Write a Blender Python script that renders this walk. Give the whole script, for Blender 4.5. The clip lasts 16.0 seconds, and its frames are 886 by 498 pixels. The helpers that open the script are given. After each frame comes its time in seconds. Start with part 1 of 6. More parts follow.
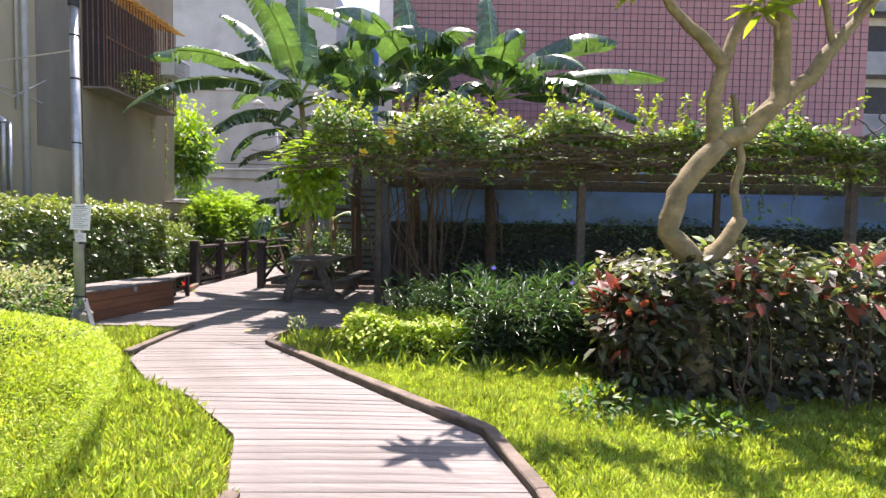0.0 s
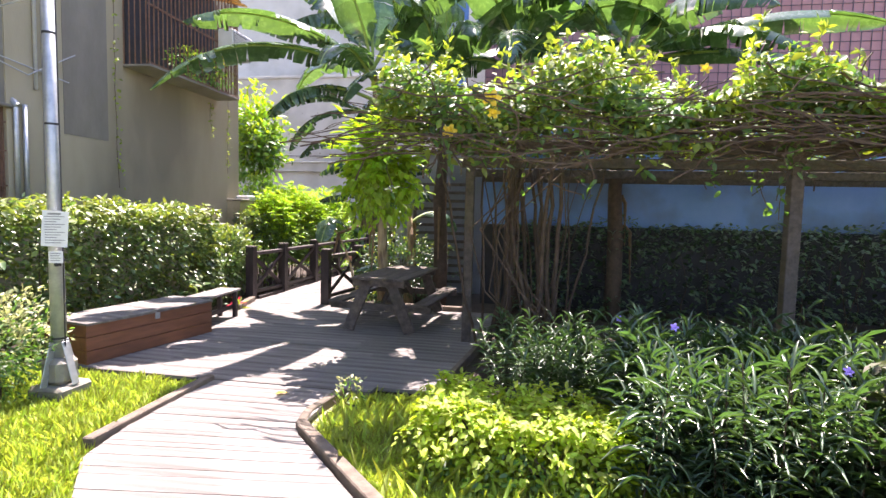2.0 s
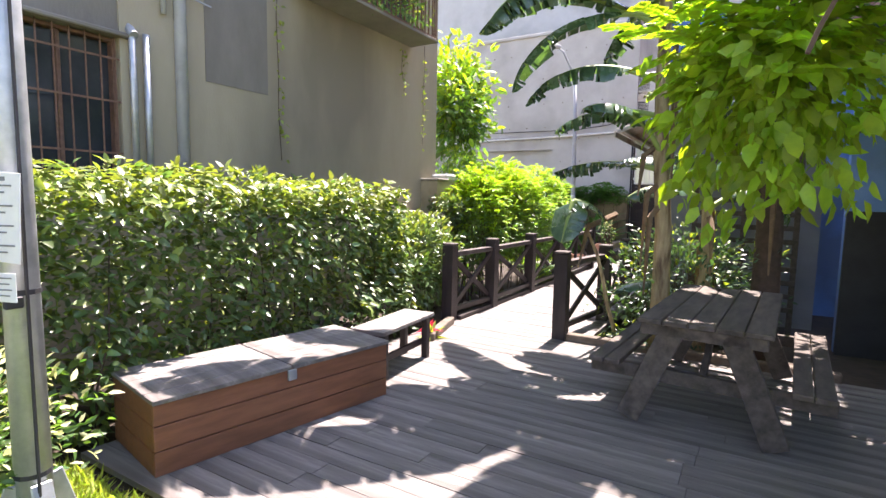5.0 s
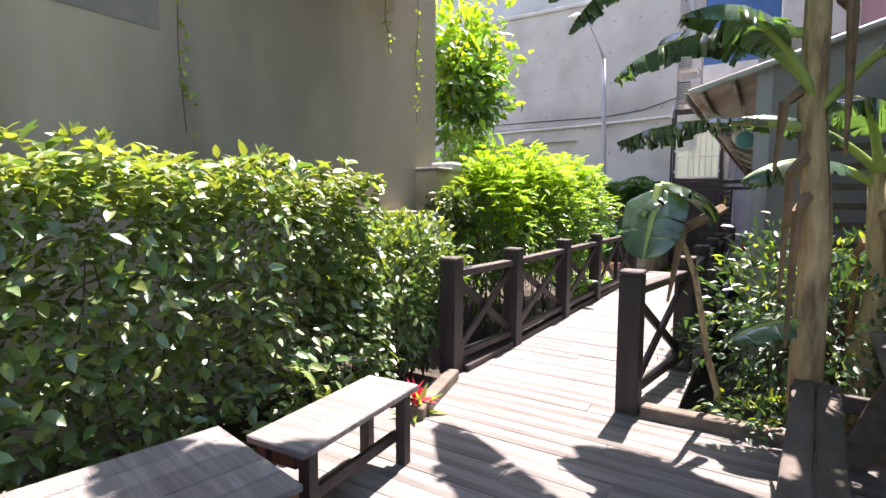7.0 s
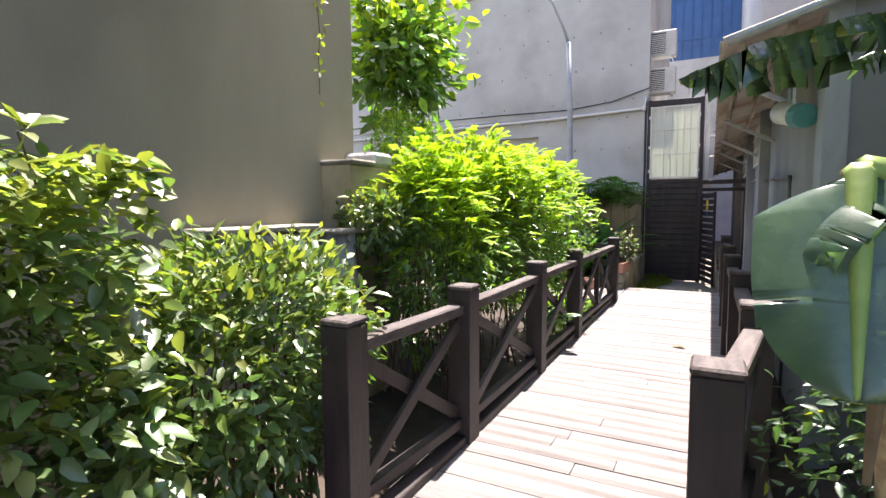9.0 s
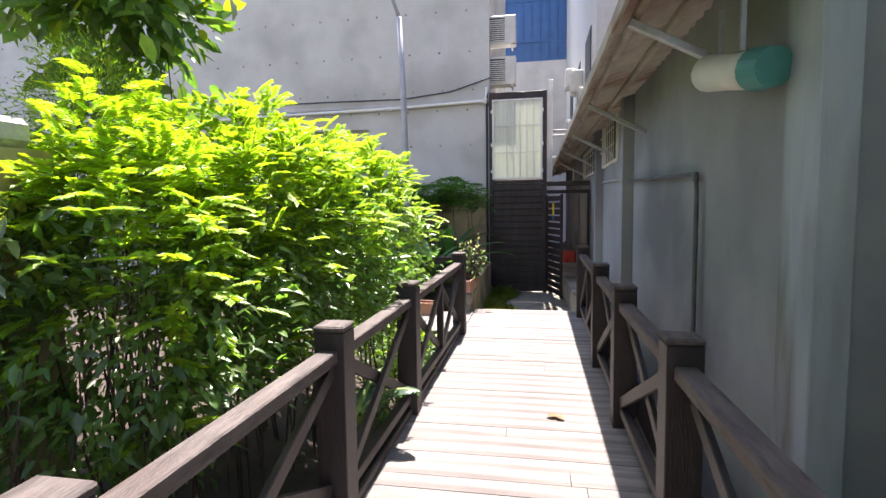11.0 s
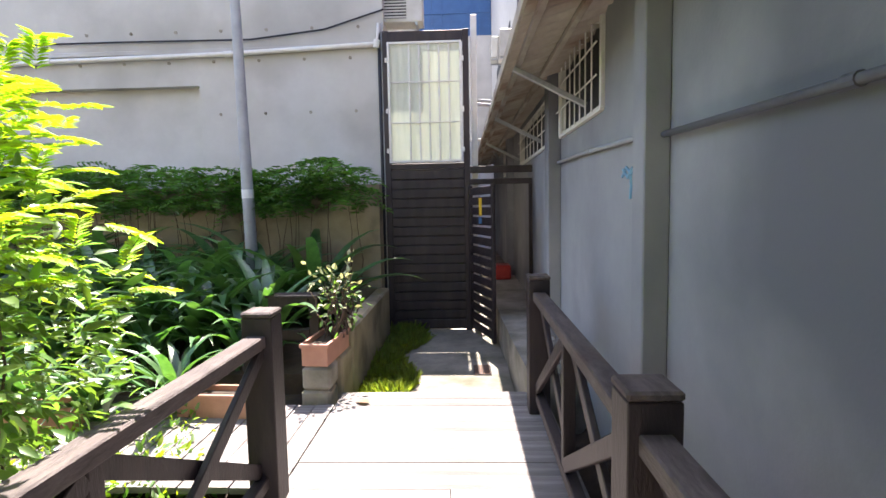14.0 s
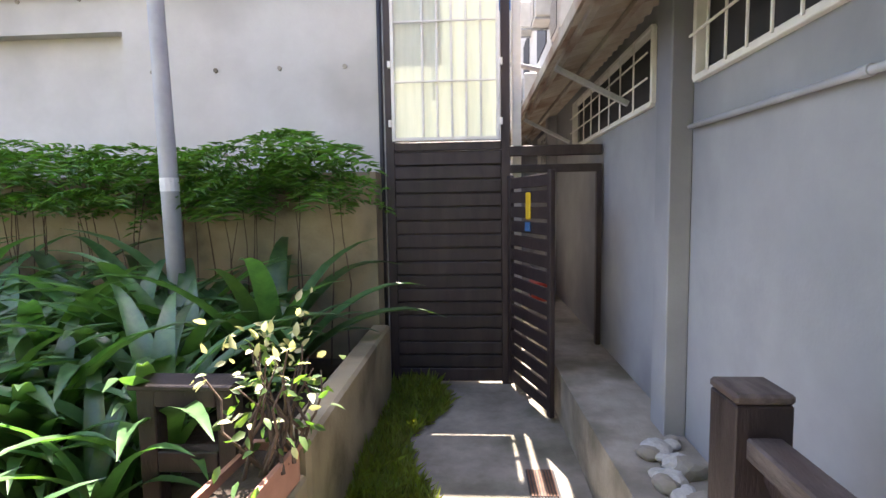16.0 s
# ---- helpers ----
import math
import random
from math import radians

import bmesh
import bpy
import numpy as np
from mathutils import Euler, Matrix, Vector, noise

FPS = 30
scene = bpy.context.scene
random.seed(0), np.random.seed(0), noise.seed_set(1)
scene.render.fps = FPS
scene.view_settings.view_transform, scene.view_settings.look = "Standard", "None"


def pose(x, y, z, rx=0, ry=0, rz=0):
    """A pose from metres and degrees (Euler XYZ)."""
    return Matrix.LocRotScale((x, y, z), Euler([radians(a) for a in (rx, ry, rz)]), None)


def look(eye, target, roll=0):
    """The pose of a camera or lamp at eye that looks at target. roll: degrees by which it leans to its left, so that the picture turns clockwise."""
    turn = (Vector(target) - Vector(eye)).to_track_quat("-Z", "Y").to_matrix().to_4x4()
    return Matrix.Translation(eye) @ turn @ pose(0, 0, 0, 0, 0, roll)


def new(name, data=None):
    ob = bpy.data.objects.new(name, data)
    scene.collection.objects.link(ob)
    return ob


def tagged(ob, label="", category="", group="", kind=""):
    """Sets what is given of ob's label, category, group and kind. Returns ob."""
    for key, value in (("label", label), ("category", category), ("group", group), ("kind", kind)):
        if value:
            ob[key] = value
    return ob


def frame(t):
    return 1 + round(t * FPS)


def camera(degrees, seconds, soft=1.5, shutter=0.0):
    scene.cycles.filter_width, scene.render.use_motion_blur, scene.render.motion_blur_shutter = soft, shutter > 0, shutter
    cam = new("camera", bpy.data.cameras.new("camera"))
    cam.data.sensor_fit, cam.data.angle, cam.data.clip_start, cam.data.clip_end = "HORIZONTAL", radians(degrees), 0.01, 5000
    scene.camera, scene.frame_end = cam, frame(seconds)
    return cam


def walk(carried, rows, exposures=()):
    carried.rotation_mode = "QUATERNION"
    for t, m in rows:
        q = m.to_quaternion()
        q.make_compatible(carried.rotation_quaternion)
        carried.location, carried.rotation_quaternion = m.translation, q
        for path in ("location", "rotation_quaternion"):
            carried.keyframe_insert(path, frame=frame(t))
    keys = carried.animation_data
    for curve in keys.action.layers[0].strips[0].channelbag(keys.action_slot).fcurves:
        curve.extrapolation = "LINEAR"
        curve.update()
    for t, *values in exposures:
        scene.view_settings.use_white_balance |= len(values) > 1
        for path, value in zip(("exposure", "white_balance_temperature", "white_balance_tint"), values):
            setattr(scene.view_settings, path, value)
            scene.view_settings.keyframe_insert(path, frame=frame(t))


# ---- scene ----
cam = camera(81.7, 16.0, soft=1.5)
PATH = [
    (0, (-0.212, -0.09, 1.436), (-0.22, 1.907, 1.334), 1.1),
    (0.5, (-0.245, 0.558, 1.514), (-0.304, 2.553, 1.398), 1.1),
    (1, (-0.329, 1.11, 1.563), (-0.465, 3.102, 1.439), 1.4),
    (1.5, (-0.409, 1.689, 1.61), (-0.628, 3.672, 1.468), 1.1),
    (2, (-0.588, 2.264, 1.631), (-0.924, 4.231, 1.491), 1.4),
    (2.5, (-0.789, 2.879, 1.63), (-1.314, 4.803, 1.476), 1.3),
    (3, (-1.073, 3.393, 1.613), (-1.795, 5.251, 1.451), 1.6),
    (3.5, (-1.368, 3.892, 1.603), (-2.222, 5.692, 1.423), 1.6),
    (4, (-1.75, 4.315, 1.592), (-2.678, 6.076, 1.398), 1.7),
    (6.5, (-3.086, 6.685, 1.394), (-4.151, 8.368, 1.211), 0.1),
    (7, (-3.339, 7.123, 1.408), (-4.401, 8.808, 1.226), 0.2),
    (7.5, (-3.581, 7.6, 1.414), (-4.637, 9.289, 1.233), 0.3),
    (8, (-3.81, 8.05, 1.4), (-4.864, 9.741, 1.228), 0.0),
    (10.5, (-4.393, 10.408, 1.501), (-4.896, 12.337, 1.335), -0.6),
    (11, (-4.483, 10.958, 1.5), (-4.843, 12.918, 1.336), -0.8),
    (11.5, (-4.48, 11.543, 1.488), (-4.727, 13.521, 1.32), -0.4),
    (12, (-4.491, 12.158, 1.475), (-4.691, 14.141, 1.306), -0.8),
    (12.5, (-4.47, 12.754, 1.453), (-4.627, 14.742, 1.29), -1.0),
    (13, (-4.432, 13.322, 1.459), (-4.565, 15.31, 1.292), -0.9),
    (13.5, (-4.417, 13.921, 1.456), (-4.503, 15.912, 1.289), -1.1),
    (14, (-4.395, 14.454, 1.449), (-4.475, 16.446, 1.282), -1.1),
    (14.5, (-4.381, 15.038, 1.468), (-4.444, 17.029, 1.292), -1.3),
    (15, (-4.405, 15.563, 1.456), (-4.476, 17.555, 1.285), -1.0),
    (15.5, (-4.451, 16.083, 1.434), (-4.519, 18.074, 1.266), -0.9),
    (16, (-4.612, 16.608, 1.457), (-4.738, 18.597, 1.282), -0.9),
]
walk(cam, [(t, look(eye, target, roll)) for t, eye, target, roll in PATH], exposures=[(0, 1.50, 6650, 24), (1.5, 1.97, 6650, 27), (2.5, 2.08, 6650, 26), (4, 2.2, 6650, 25), (7.5, 1.97, 6550, 22), (11, 1.97, 6500, 20), (14, 2.35, 6600, 20), (16, 2.80, 6900, 22)])

# ---- world and sun ----
SUN_EL = radians(64.8)
world = bpy.data.worlds.new("world")
scene.world = world
world.use_nodes = True
wn = world.node_tree
sky = wn.nodes.new("ShaderNodeTexSky")
sky.sky_type, sky.sun_disc = "NISHITA", False
sky.sun_elevation, sky.sun_rotation = SUN_EL, radians(-1)
wn.links.new(sky.outputs[0], wn.nodes["Background"].inputs[0])
wn.nodes["Background"].inputs[1].default_value = 0.135
sun = new("sun", bpy.data.lights.new("sun", "SUN"))
sun.data.energy, sun.data.angle, sun.data.color = 5.0, radians(0.5), (1.0, 0.95, 0.86)
sun.matrix_world = look((-0.01 * 30, 0.47 * 30, 30), (0, 0, 0))


# ---- materials ----
def mat(name, c1, c2, scale=4.0, rough=0.8, bump=0.3, bscale=60.0, metal=0.0, spec=0.5, island=0.0, objrand=0.0,
        stretch=(1, 1, 1), stain=None, stain_scale=0.8, trans=0.0, trans_col=None):
    m = bpy.data.materials.new(name)
    m.use_nodes = True
    nt = m.node_tree
    N, L = nt.nodes, nt.links
    b = N["Principled BSDF"]
    tc = N.new("ShaderNodeTexCoord")
    mp = N.new("ShaderNodeMapping")
    mp.inputs["Scale"].default_value = stretch
    L.new(tc.outputs["Object"], mp.inputs[0])
    n1 = N.new("ShaderNodeTexNoise")
    n1.inputs["Scale"].default_value, n1.inputs["Detail"].default_value = scale, 8
    n1.inputs["Roughness"].default_value = 0.65
    L.new(mp.outputs[0], n1.inputs[0])
    ramp = N.new("ShaderNodeValToRGB")
    ramp.color_ramp.elements[0].position, ramp.color_ramp.elements[1].position = 0.32, 0.68
    ramp.color_ramp.elements[0].color, ramp.color_ramp.elements[1].color = (*c1, 1), (*c2, 1)
    L.new(n1.outputs[0], ramp.inputs[0])
    col = ramp.outputs[0]
    if stain:
        n2 = N.new("ShaderNodeTexNoise")
        n2.inputs["Scale"].default_value, n2.inputs["Detail"].default_value = stain_scale, 6
        L.new(mp.outputs[0], n2.inputs[0])
        r2 = N.new("ShaderNodeValToRGB")
        r2.color_ramp.elements[0].position, r2.color_ramp.elements[1].position = 0.48, 0.66
        L.new(n2.outputs[0], r2.inputs[0])
        mx = N.new("ShaderNodeMixRGB")
        mx.inputs[2].default_value = (*stain, 1)
        L.new(r2.outputs[0], mx.inputs[0])
        L.new(col, mx.inputs[1])
        col = mx.outputs[0]
    if island or objrand:
        src = N.new("ShaderNodeNewGeometry").outputs["Random Per Island"] if island else N.new("ShaderNodeObjectInfo").outputs["Random"]
        amt = island or objrand
        mr = N.new("ShaderNodeMapRange")
        mr.inputs["To Min"].default_value, mr.inputs["To Max"].default_value = 1 - amt, 1 + amt
        L.new(src, mr.inputs[0])
        hs = N.new("ShaderNodeHueSaturation")
        L.new(mr.outputs[0], hs.inputs["Value"])
        if island:
            mh = N.new("ShaderNodeMapRange")
            mh.inputs["To Min"].default_value, mh.inputs["To Max"].default_value = 0.485, 0.515
            L.new(src, mh.inputs[0])
            L.new(mh.outputs[0], hs.inputs["Hue"])
        L.new(col, hs.inputs["Color"])
        col = hs.outputs[0]
    L.new(col, b.inputs["Base Color"])
    b.inputs["Metallic"].default_value = metal
    b.inputs["Specular IOR Level"].default_value = spec
    rr = N.new("ShaderNodeMapRange")
    rr.inputs["To Min"].default_value, rr.inputs["To Max"].default_value = max(0.05, rough - 0.12), min(1, rough + 0.12)
    L.new(n1.outputs[0], rr.inputs[0])
    L.new(rr.outputs[0], b.inputs["Roughness"])
    if bump:
        nb = N.new("ShaderNodeTexNoise")
        nb.inputs["Scale"].default_value, nb.inputs["Detail"].default_value = bscale, 4
        L.new(mp.outputs[0], nb.inputs[0])
        ad = N.new("ShaderNodeMath")
        L.new(nb.outputs[0], ad.inputs[0])
        L.new(n1.outputs[0], ad.inputs[1])
        bp = N.new("ShaderNodeBump")
        bp.inputs["Strength"].default_value, bp.inputs["Distance"].default_value = bump, 0.01
        L.new(ad.outputs[0], bp.inputs["Height"])
        L.new(bp.outputs[0], b.inputs["Normal"])
    if trans:
        tb = N.new("ShaderNodeBsdfTranslucent")
        if trans_col:
            mt = N.new("ShaderNodeMixRGB")
            mt.blend_type = "MULTIPLY"
            mt.inputs[0].default_value = 1
            mt.inputs[2].default_value = (*trans_col, 1)
            L.new(col, mt.inputs[1])
            L.new(mt.outputs[0], tb.inputs[0])
        else:
            L.new(col, tb.inputs[0])
        ms = N.new("ShaderNodeMixShader")
        ms.inputs[0].default_value = trans
        L.new(b.outputs[0], ms.inputs[1])
        L.new(tb.outputs[0], ms.inputs[2])
        L.new(ms.outputs[0], N["Material Output"].inputs[0])
    return m


def leafy(name, c1, c2, rough=0.45, trans=0.35, island=0.35, tcol=(2.6, 2.8, 0.9)):
    return mat(name, c1, c2, scale=9, rough=rough + 0.1, bump=0.0, island=island, trans=trans, trans_col=tcol, spec=0.85)


DECK = mat("deck_wood", (0.145, 0.128, 0.118), (0.29, 0.268, 0.25), 5, 0.78, 0.6, 40, objrand=0.13, stretch=(0.5, 7, 7), stain=(0.13, 0.112, 0.103), stain_scale=1.3)
DARKWOOD = mat("dark_brown_paint", (0.012, 0.007, 0.008), (0.030, 0.018, 0.018), 5, 0.55, 0.3, 40, objrand=0.15, stretch=(3, 3, 0.6), stain=(0.036, 0.025, 0.023), stain_scale=2.5)
PAVE = mat("damp_stained_cement", (0.13, 0.115, 0.09), (0.27, 0.25, 0.21), 3, 0.85, 0.4, 40, stain=(0.08, 0.08, 0.05), stain_scale=1.6)
PIPEDARK = mat("dark_grey_plastic_pipe", (0.07, 0.075, 0.085), (0.13, 0.135, 0.15), 8, 0.5, 0.1, 30)
RAILTOP = mat("worn_brown_rail", (0.026, 0.017, 0.016), (0.13, 0.105, 0.095), 8, 0.7, 0.4, 40, stretch=(3, 0.7, 3), stain=(0.05, 0.03, 0.025), stain_scale=4)
BOXWOOD = mat("red_brown_wood", (0.15, 0.058, 0.028), (0.25, 0.10, 0.05), 3, 0.65, 0.3, 40, objrand=0.12, stretch=(6, 0.8, 6))
GREYWOOD = mat("weathered_wood", (0.055, 0.044, 0.036), (0.15, 0.12, 0.10), 4, 0.8, 0.5, 40, objrand=0.15, stretch=(4, 0.8, 4))
KERBWOOD = mat("weathered_kerb_timber", (0.08, 0.06, 0.045), (0.20, 0.16, 0.125), 4, 0.85, 0.6, 30, stretch=(1.5, 1.5, 4))
GRASSG = mat("lawn_soil", (0.26, 0.27, 0.09), (0.46, 0.44, 0.22), 2.2, 0.95, 0.6, 30, stain=(0.16, 0.12, 0.06), stain_scale=0.9)
SOIL = mat("dark_soil", (0.03, 0.022, 0.015), (0.07, 0.05, 0.035), 6, 0.95, 0.8, 25)
CONC = mat("pale_concrete", (0.44, 0.43, 0.405), (0.54, 0.53, 0.505), 1.2, 0.85, 0.15, 40, stain=(0.37, 0.36, 0.335), stain_scale=0.7)
BEIGE = mat("beige_render", (0.30, 0.26, 0.175), (0.38, 0.33, 0.235), 0.9, 0.9, 0.2, 60, stain=(0.22, 0.19, 0.135), stain_scale=0.6, stretch=(1, 1, 0.4))
BEIGEDARK = mat("grey_stained_render", (0.15, 0.135, 0.11), (0.24, 0.22, 0.18), 1.2, 0.9, 0.25, 50, stretch=(1, 1, 0.4))
GREYWALL = mat("blue_grey_render", (0.22, 0.228, 0.245), (0.325, 0.332, 0.345), 0.8, 0.8, 0.12, 50, stain=(0.15, 0.155, 0.178), stain_scale=0.55)
PINK = mat("pink_tiled_wall", (0.33, 0.155, 0.17), (0.40, 0.20, 0.21), 3, 0.6, 0.1, 60)
BLUEWALL = mat("blue_painted_wall", (0.16, 0.31, 0.66), (0.25, 0.42, 0.78), 1.2, 0.75, 0.15, 40, stain=(0.16, 0.22, 0.34), stain_scale=0.8)
BLUECLAD = mat("blue_metal_cladding", (0.025, 0.085, 0.22), (0.04, 0.12, 0.29), 2, 0.5, 0.1, 30)
GALV = mat("galvanised_steel", (0.34, 0.36, 0.38), (0.50, 0.52, 0.54), 12, 0.45, 0.1, 40, metal=0.6)
PIPEM = mat("grey_plastic_pipe", (0.30, 0.31, 0.33), (0.40, 0.41, 0.43), 5, 0.5, 0.1, 30)
BRICKM = mat("red_brick", (0.24, 0.085, 0.05), (0.40, 0.16, 0.10), 8, 0.9, 0.6, 50, objrand=0.25)
MORTAR = mat("mortar", (0.24, 0.20, 0.17), (0.34, 0.29, 0.25), 9, 0.95, 0.4, 50)
RUST = mat("rusty_iron", (0.10, 0.05, 0.03), (0.20, 0.11, 0.07), 14, 0.8, 0.4, 60)
WHITEP = mat("white_paint", (0.62, 0.61, 0.57), (0.75, 0.74, 0.70), 6, 0.5, 0.1, 40)
ACM = mat("aircon_casing", (0.50, 0.49, 0.45), (0.62, 0.61, 0.57), 5, 0.5, 0.05, 40)
# near-black for voids and fittings; also stands in for shade at the yard wall
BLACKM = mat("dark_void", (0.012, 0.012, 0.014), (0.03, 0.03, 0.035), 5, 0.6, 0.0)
ROOFM = mat("corrugated_roof_sheet", (0.28, 0.25, 0.21), (0.42, 0.38, 0.32), 4, 0.6, 0.2, 30, stain=(0.20, 0.13, 0.09), stain_scale=1.5)
CEMENT = mat("worn_cement", (0.20, 0.18, 0.15), (0.34, 0.31, 0.26), 4, 0.9, 0.5, 40, stain=(0.12, 0.11, 0.08), stain_scale=1.8)
YELLOWWALL = mat("yellowed_planter_render", (0.27, 0.22, 0.13), (0.38, 0.32, 0.21), 4, 0.9, 0.4, 40, stain=(0.15, 0.12, 0.07), stain_scale=2)
TERRA = mat("terracotta_plastic", (0.36, 0.17, 0.12), (0.46, 0.24, 0.17), 6, 0.65, 0.1, 30)
BARK = mat("pale_grey_bark", (0.13, 0.10, 0.05), (0.29, 0.23, 0.12), 9, 0.85, 0.8, 40, stain=(0.15, 0.13, 0.06), stain_scale=5)
STEM = mat("brown_stem", (0.055, 0.036, 0.025), (0.125, 0.085, 0.06), 10, 0.9, 0.6, 50)
BSTEM = mat("banana_stem", (0.26, 0.18, 0.09), (0.52, 0.42, 0.24), 7, 0.7, 0.6, 30, stretch=(3, 3, 0.5), stain=(0.10, 0.055, 0.03), stain_scale=4)
BRIB = mat("banana_midrib", (0.20, 0.30, 0.06), (0.32, 0.42, 0.12), 7, 0.5, 0.1, 30)
PAPER = mat("weathered_paper", (0.62, 0.62, 0.62), (0.74, 0.74, 0.73), 9, 0.6, 0.0)
INK = mat("grey_ink", (0.16, 0.16, 0.17), (0.22, 0.22, 0.23), 9, 0.8, 0.0)
YELLOWP = mat("yellow_petal", (0.75, 0.50, 0.02), (0.85, 0.62, 0.05), 9, 0.5, 0.0, trans=0.3)
VIOLETP = mat("violet_petal", (0.25, 0.18, 0.70), (0.36, 0.28, 0.85), 9, 0.5, 0.0, trans=0.3)
REDP = mat("red_bract", (0.55, 0.02, 0.06), (0.75, 0.06, 0.12), 9, 0.5, 0.0, trans=0.3)
REDPLASTIC = mat("red_plastic", (0.45, 0.03, 0.02), (0.55, 0.06, 0.04), 9, 0.4, 0.0)
L_HEDGE = leafy("hedge_leaf", (0.05, 0.10, 0.03), (0.13, 0.19, 0.07), 0.26, 0.22)
L_HEDGEPALE = leafy("hedge_pale_leaf", (0.14, 0.20, 0.035), (0.24, 0.28, 0.07), 0.4, 0.4, 0.3, (1.6, 1.6, 0.6))
L_FINE = leafy("clipped_bush_leaf", (0.24, 0.33, 0.02), (0.40, 0.48, 0.04), 0.5, 0.4, 0.3, (1.8, 1.9, 0.7))
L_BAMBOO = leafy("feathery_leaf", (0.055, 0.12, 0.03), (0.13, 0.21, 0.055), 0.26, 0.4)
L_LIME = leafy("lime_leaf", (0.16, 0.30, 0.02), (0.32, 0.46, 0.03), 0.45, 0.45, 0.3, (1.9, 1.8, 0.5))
L_VINE = leafy("vine_leaf", (0.04, 0.10, 0.025), (0.11, 0.19, 0.05), 0.42, 0.4)
L_VINEBRIGHT = leafy("vine_bright_leaf", (0.14, 0.22, 0.03), (0.25, 0.31, 0.05), 0.45, 0.45, 0.3, (1.8, 1.7, 0.6))
L_BANANA = leafy("banana_leaf", (0.045, 0.088, 0.062), (0.085, 0.145, 0.095), 0.16, 0.26, 0.3, (2.4, 2.7, 0.6))
L_RUELLIA = leafy("lance_leaf", (0.026, 0.06, 0.028), (0.065, 0.12, 0.055), 0.28, 0.2)
L_CROTON = leafy("dark_croton_leaf", (0.05, 0.026, 0.020), (0.06, 0.095, 0.03), 0.5, 0.2, 0.5, (1.6, 1.5, 0.8))
L_CROTONRED = leafy("red_croton_leaf", (0.16, 0.03, 0.025), (0.32, 0.09, 0.05), 0.35, 0.3, 0.4, (1.6, 1.2, 1.0))
L_GRASS = leafy("grass_blade", (0.28, 0.38, 0.05), (0.55, 0.62, 0.18), 0.5, 0.4, 0.4, (1.6, 1.6, 0.5))
L_STRAP = leafy("strap_leaf", (0.03, 0.09, 0.03), (0.08, 0.17, 0.06), 0.3, 0.25)
L_FROND = leafy("fine_frond", (0.04, 0.11, 0.02), (0.09, 0.19, 0.035), 0.5, 0.35)
L_DRY = leafy("dry_leaf", (0.14, 0.085, 0.045), (0.30, 0.20, 0.11), 0.8, 0.2, 0.3, (1.2, 1.1, 1))


# ---- mesh helpers ----
def part(name, bm, material, parent=None, label="", smooth=False):
    me = bpy.data.meshes.new(name)
    bm.to_mesh(me)
    bm.free()
    me.materials.append(material)
    if smooth:
        me.shade_smooth()
    ob = new(name, me)
    ob.parent = parent
    if label:
        tagged(ob, label)
    return ob


def thing(name, at, label, category, group="", turn=0.0, kind=""):
    ob = new(name)
    ob.empty_display_size = 0.1
    ob.matrix_world = pose(*at, 0, 0, turn)
    return tagged(ob, label, category, group, kind)


def add_box(bm, a, b, bev=0.0, m=None):
    """A box between two corners, its edges bevelled."""
    r = bmesh.ops.create_cube(bm, size=1)
    vs = r["verts"]
    size = [b[i] - a[i] for i in range(3)]
    mid = [(b[i] + a[i]) / 2 for i in range(3)]
    for v in vs:
        v.co = Vector((v.co.x * size[0] + mid[0], v.co.y * size[1] + mid[1], v.co.z * size[2] + mid[2]))
    if bev:
        es = list({e for v in vs for e in v.link_edges})
        r = bmesh.ops.bevel(bm, geom=es, offset=bev, segments=1, affect="EDGES")
        vs = [v for v in vs if v.is_valid] + r["verts"]
    if m is not None:
        bmesh.ops.transform(bm, matrix=m, verts=list(set(vs)))
    return bm


def box(a, b, bev=0.004, m=None):
    return add_box(bmesh.new(), a, b, bev, m)


def beam(p, q, w, h, bev=0.004, bm=None):
    """A bar from p to q, w wide and h deep."""
    p, q = Vector(p), Vector(q)
    d = q - p
    ln = d.length
    z = Vector((0, 0, 1)) if abs(d.normalized().z) < 0.95 else Vector((0, 1, 0))
    x = d.normalized()
    y = z.cross(x).normalized()
    z = x.cross(y)
    m = Matrix((x, y, z)).transposed().to_4x4()
    m.translation = p
    return add_box(bm if bm else bmesh.new(), (0, -w / 2, -h / 2), (ln, w / 2, h / 2), bev, m)


def tube(pts, radii, sides=8, bm=None, wob=0.0):
    bm = bm or bmesh.new()
    pts = [Vector(p) for p in pts]
    if isinstance(radii, (int, float)):
        radii = [radii] * len(pts)
    rings = []
    prev = None
    for i, p in enumerate(pts):
        d = (pts[min(i + 1, len(pts) - 1)] - pts[max(i - 1, 0)]).normalized()
        if prev is None:
            a = d.orthogonal().normalized()
        else:
            a = (prev - d * prev.dot(d)).normalized()
        prev = a
        b = d.cross(a)
        ring = []
        for k in range(sides):
            an = 2 * math.pi * k / sides
            r = radii[i] * (1 + wob * (random.random() - 0.5))
            ring.append(bm.verts.new(p + a * (r * math.cos(an)) + b * (r * math.sin(an))))
        rings.append(ring)
    for r0, r1 in zip(rings, rings[1:]):
        for k in range(sides):
            bm.faces.new((r0[k], r0[(k + 1) % sides], r1[(k + 1) % sides], r1[k]))
    bm.faces.new(rings[0][::-1])
    bm.faces.new(rings[-1])
    return bm


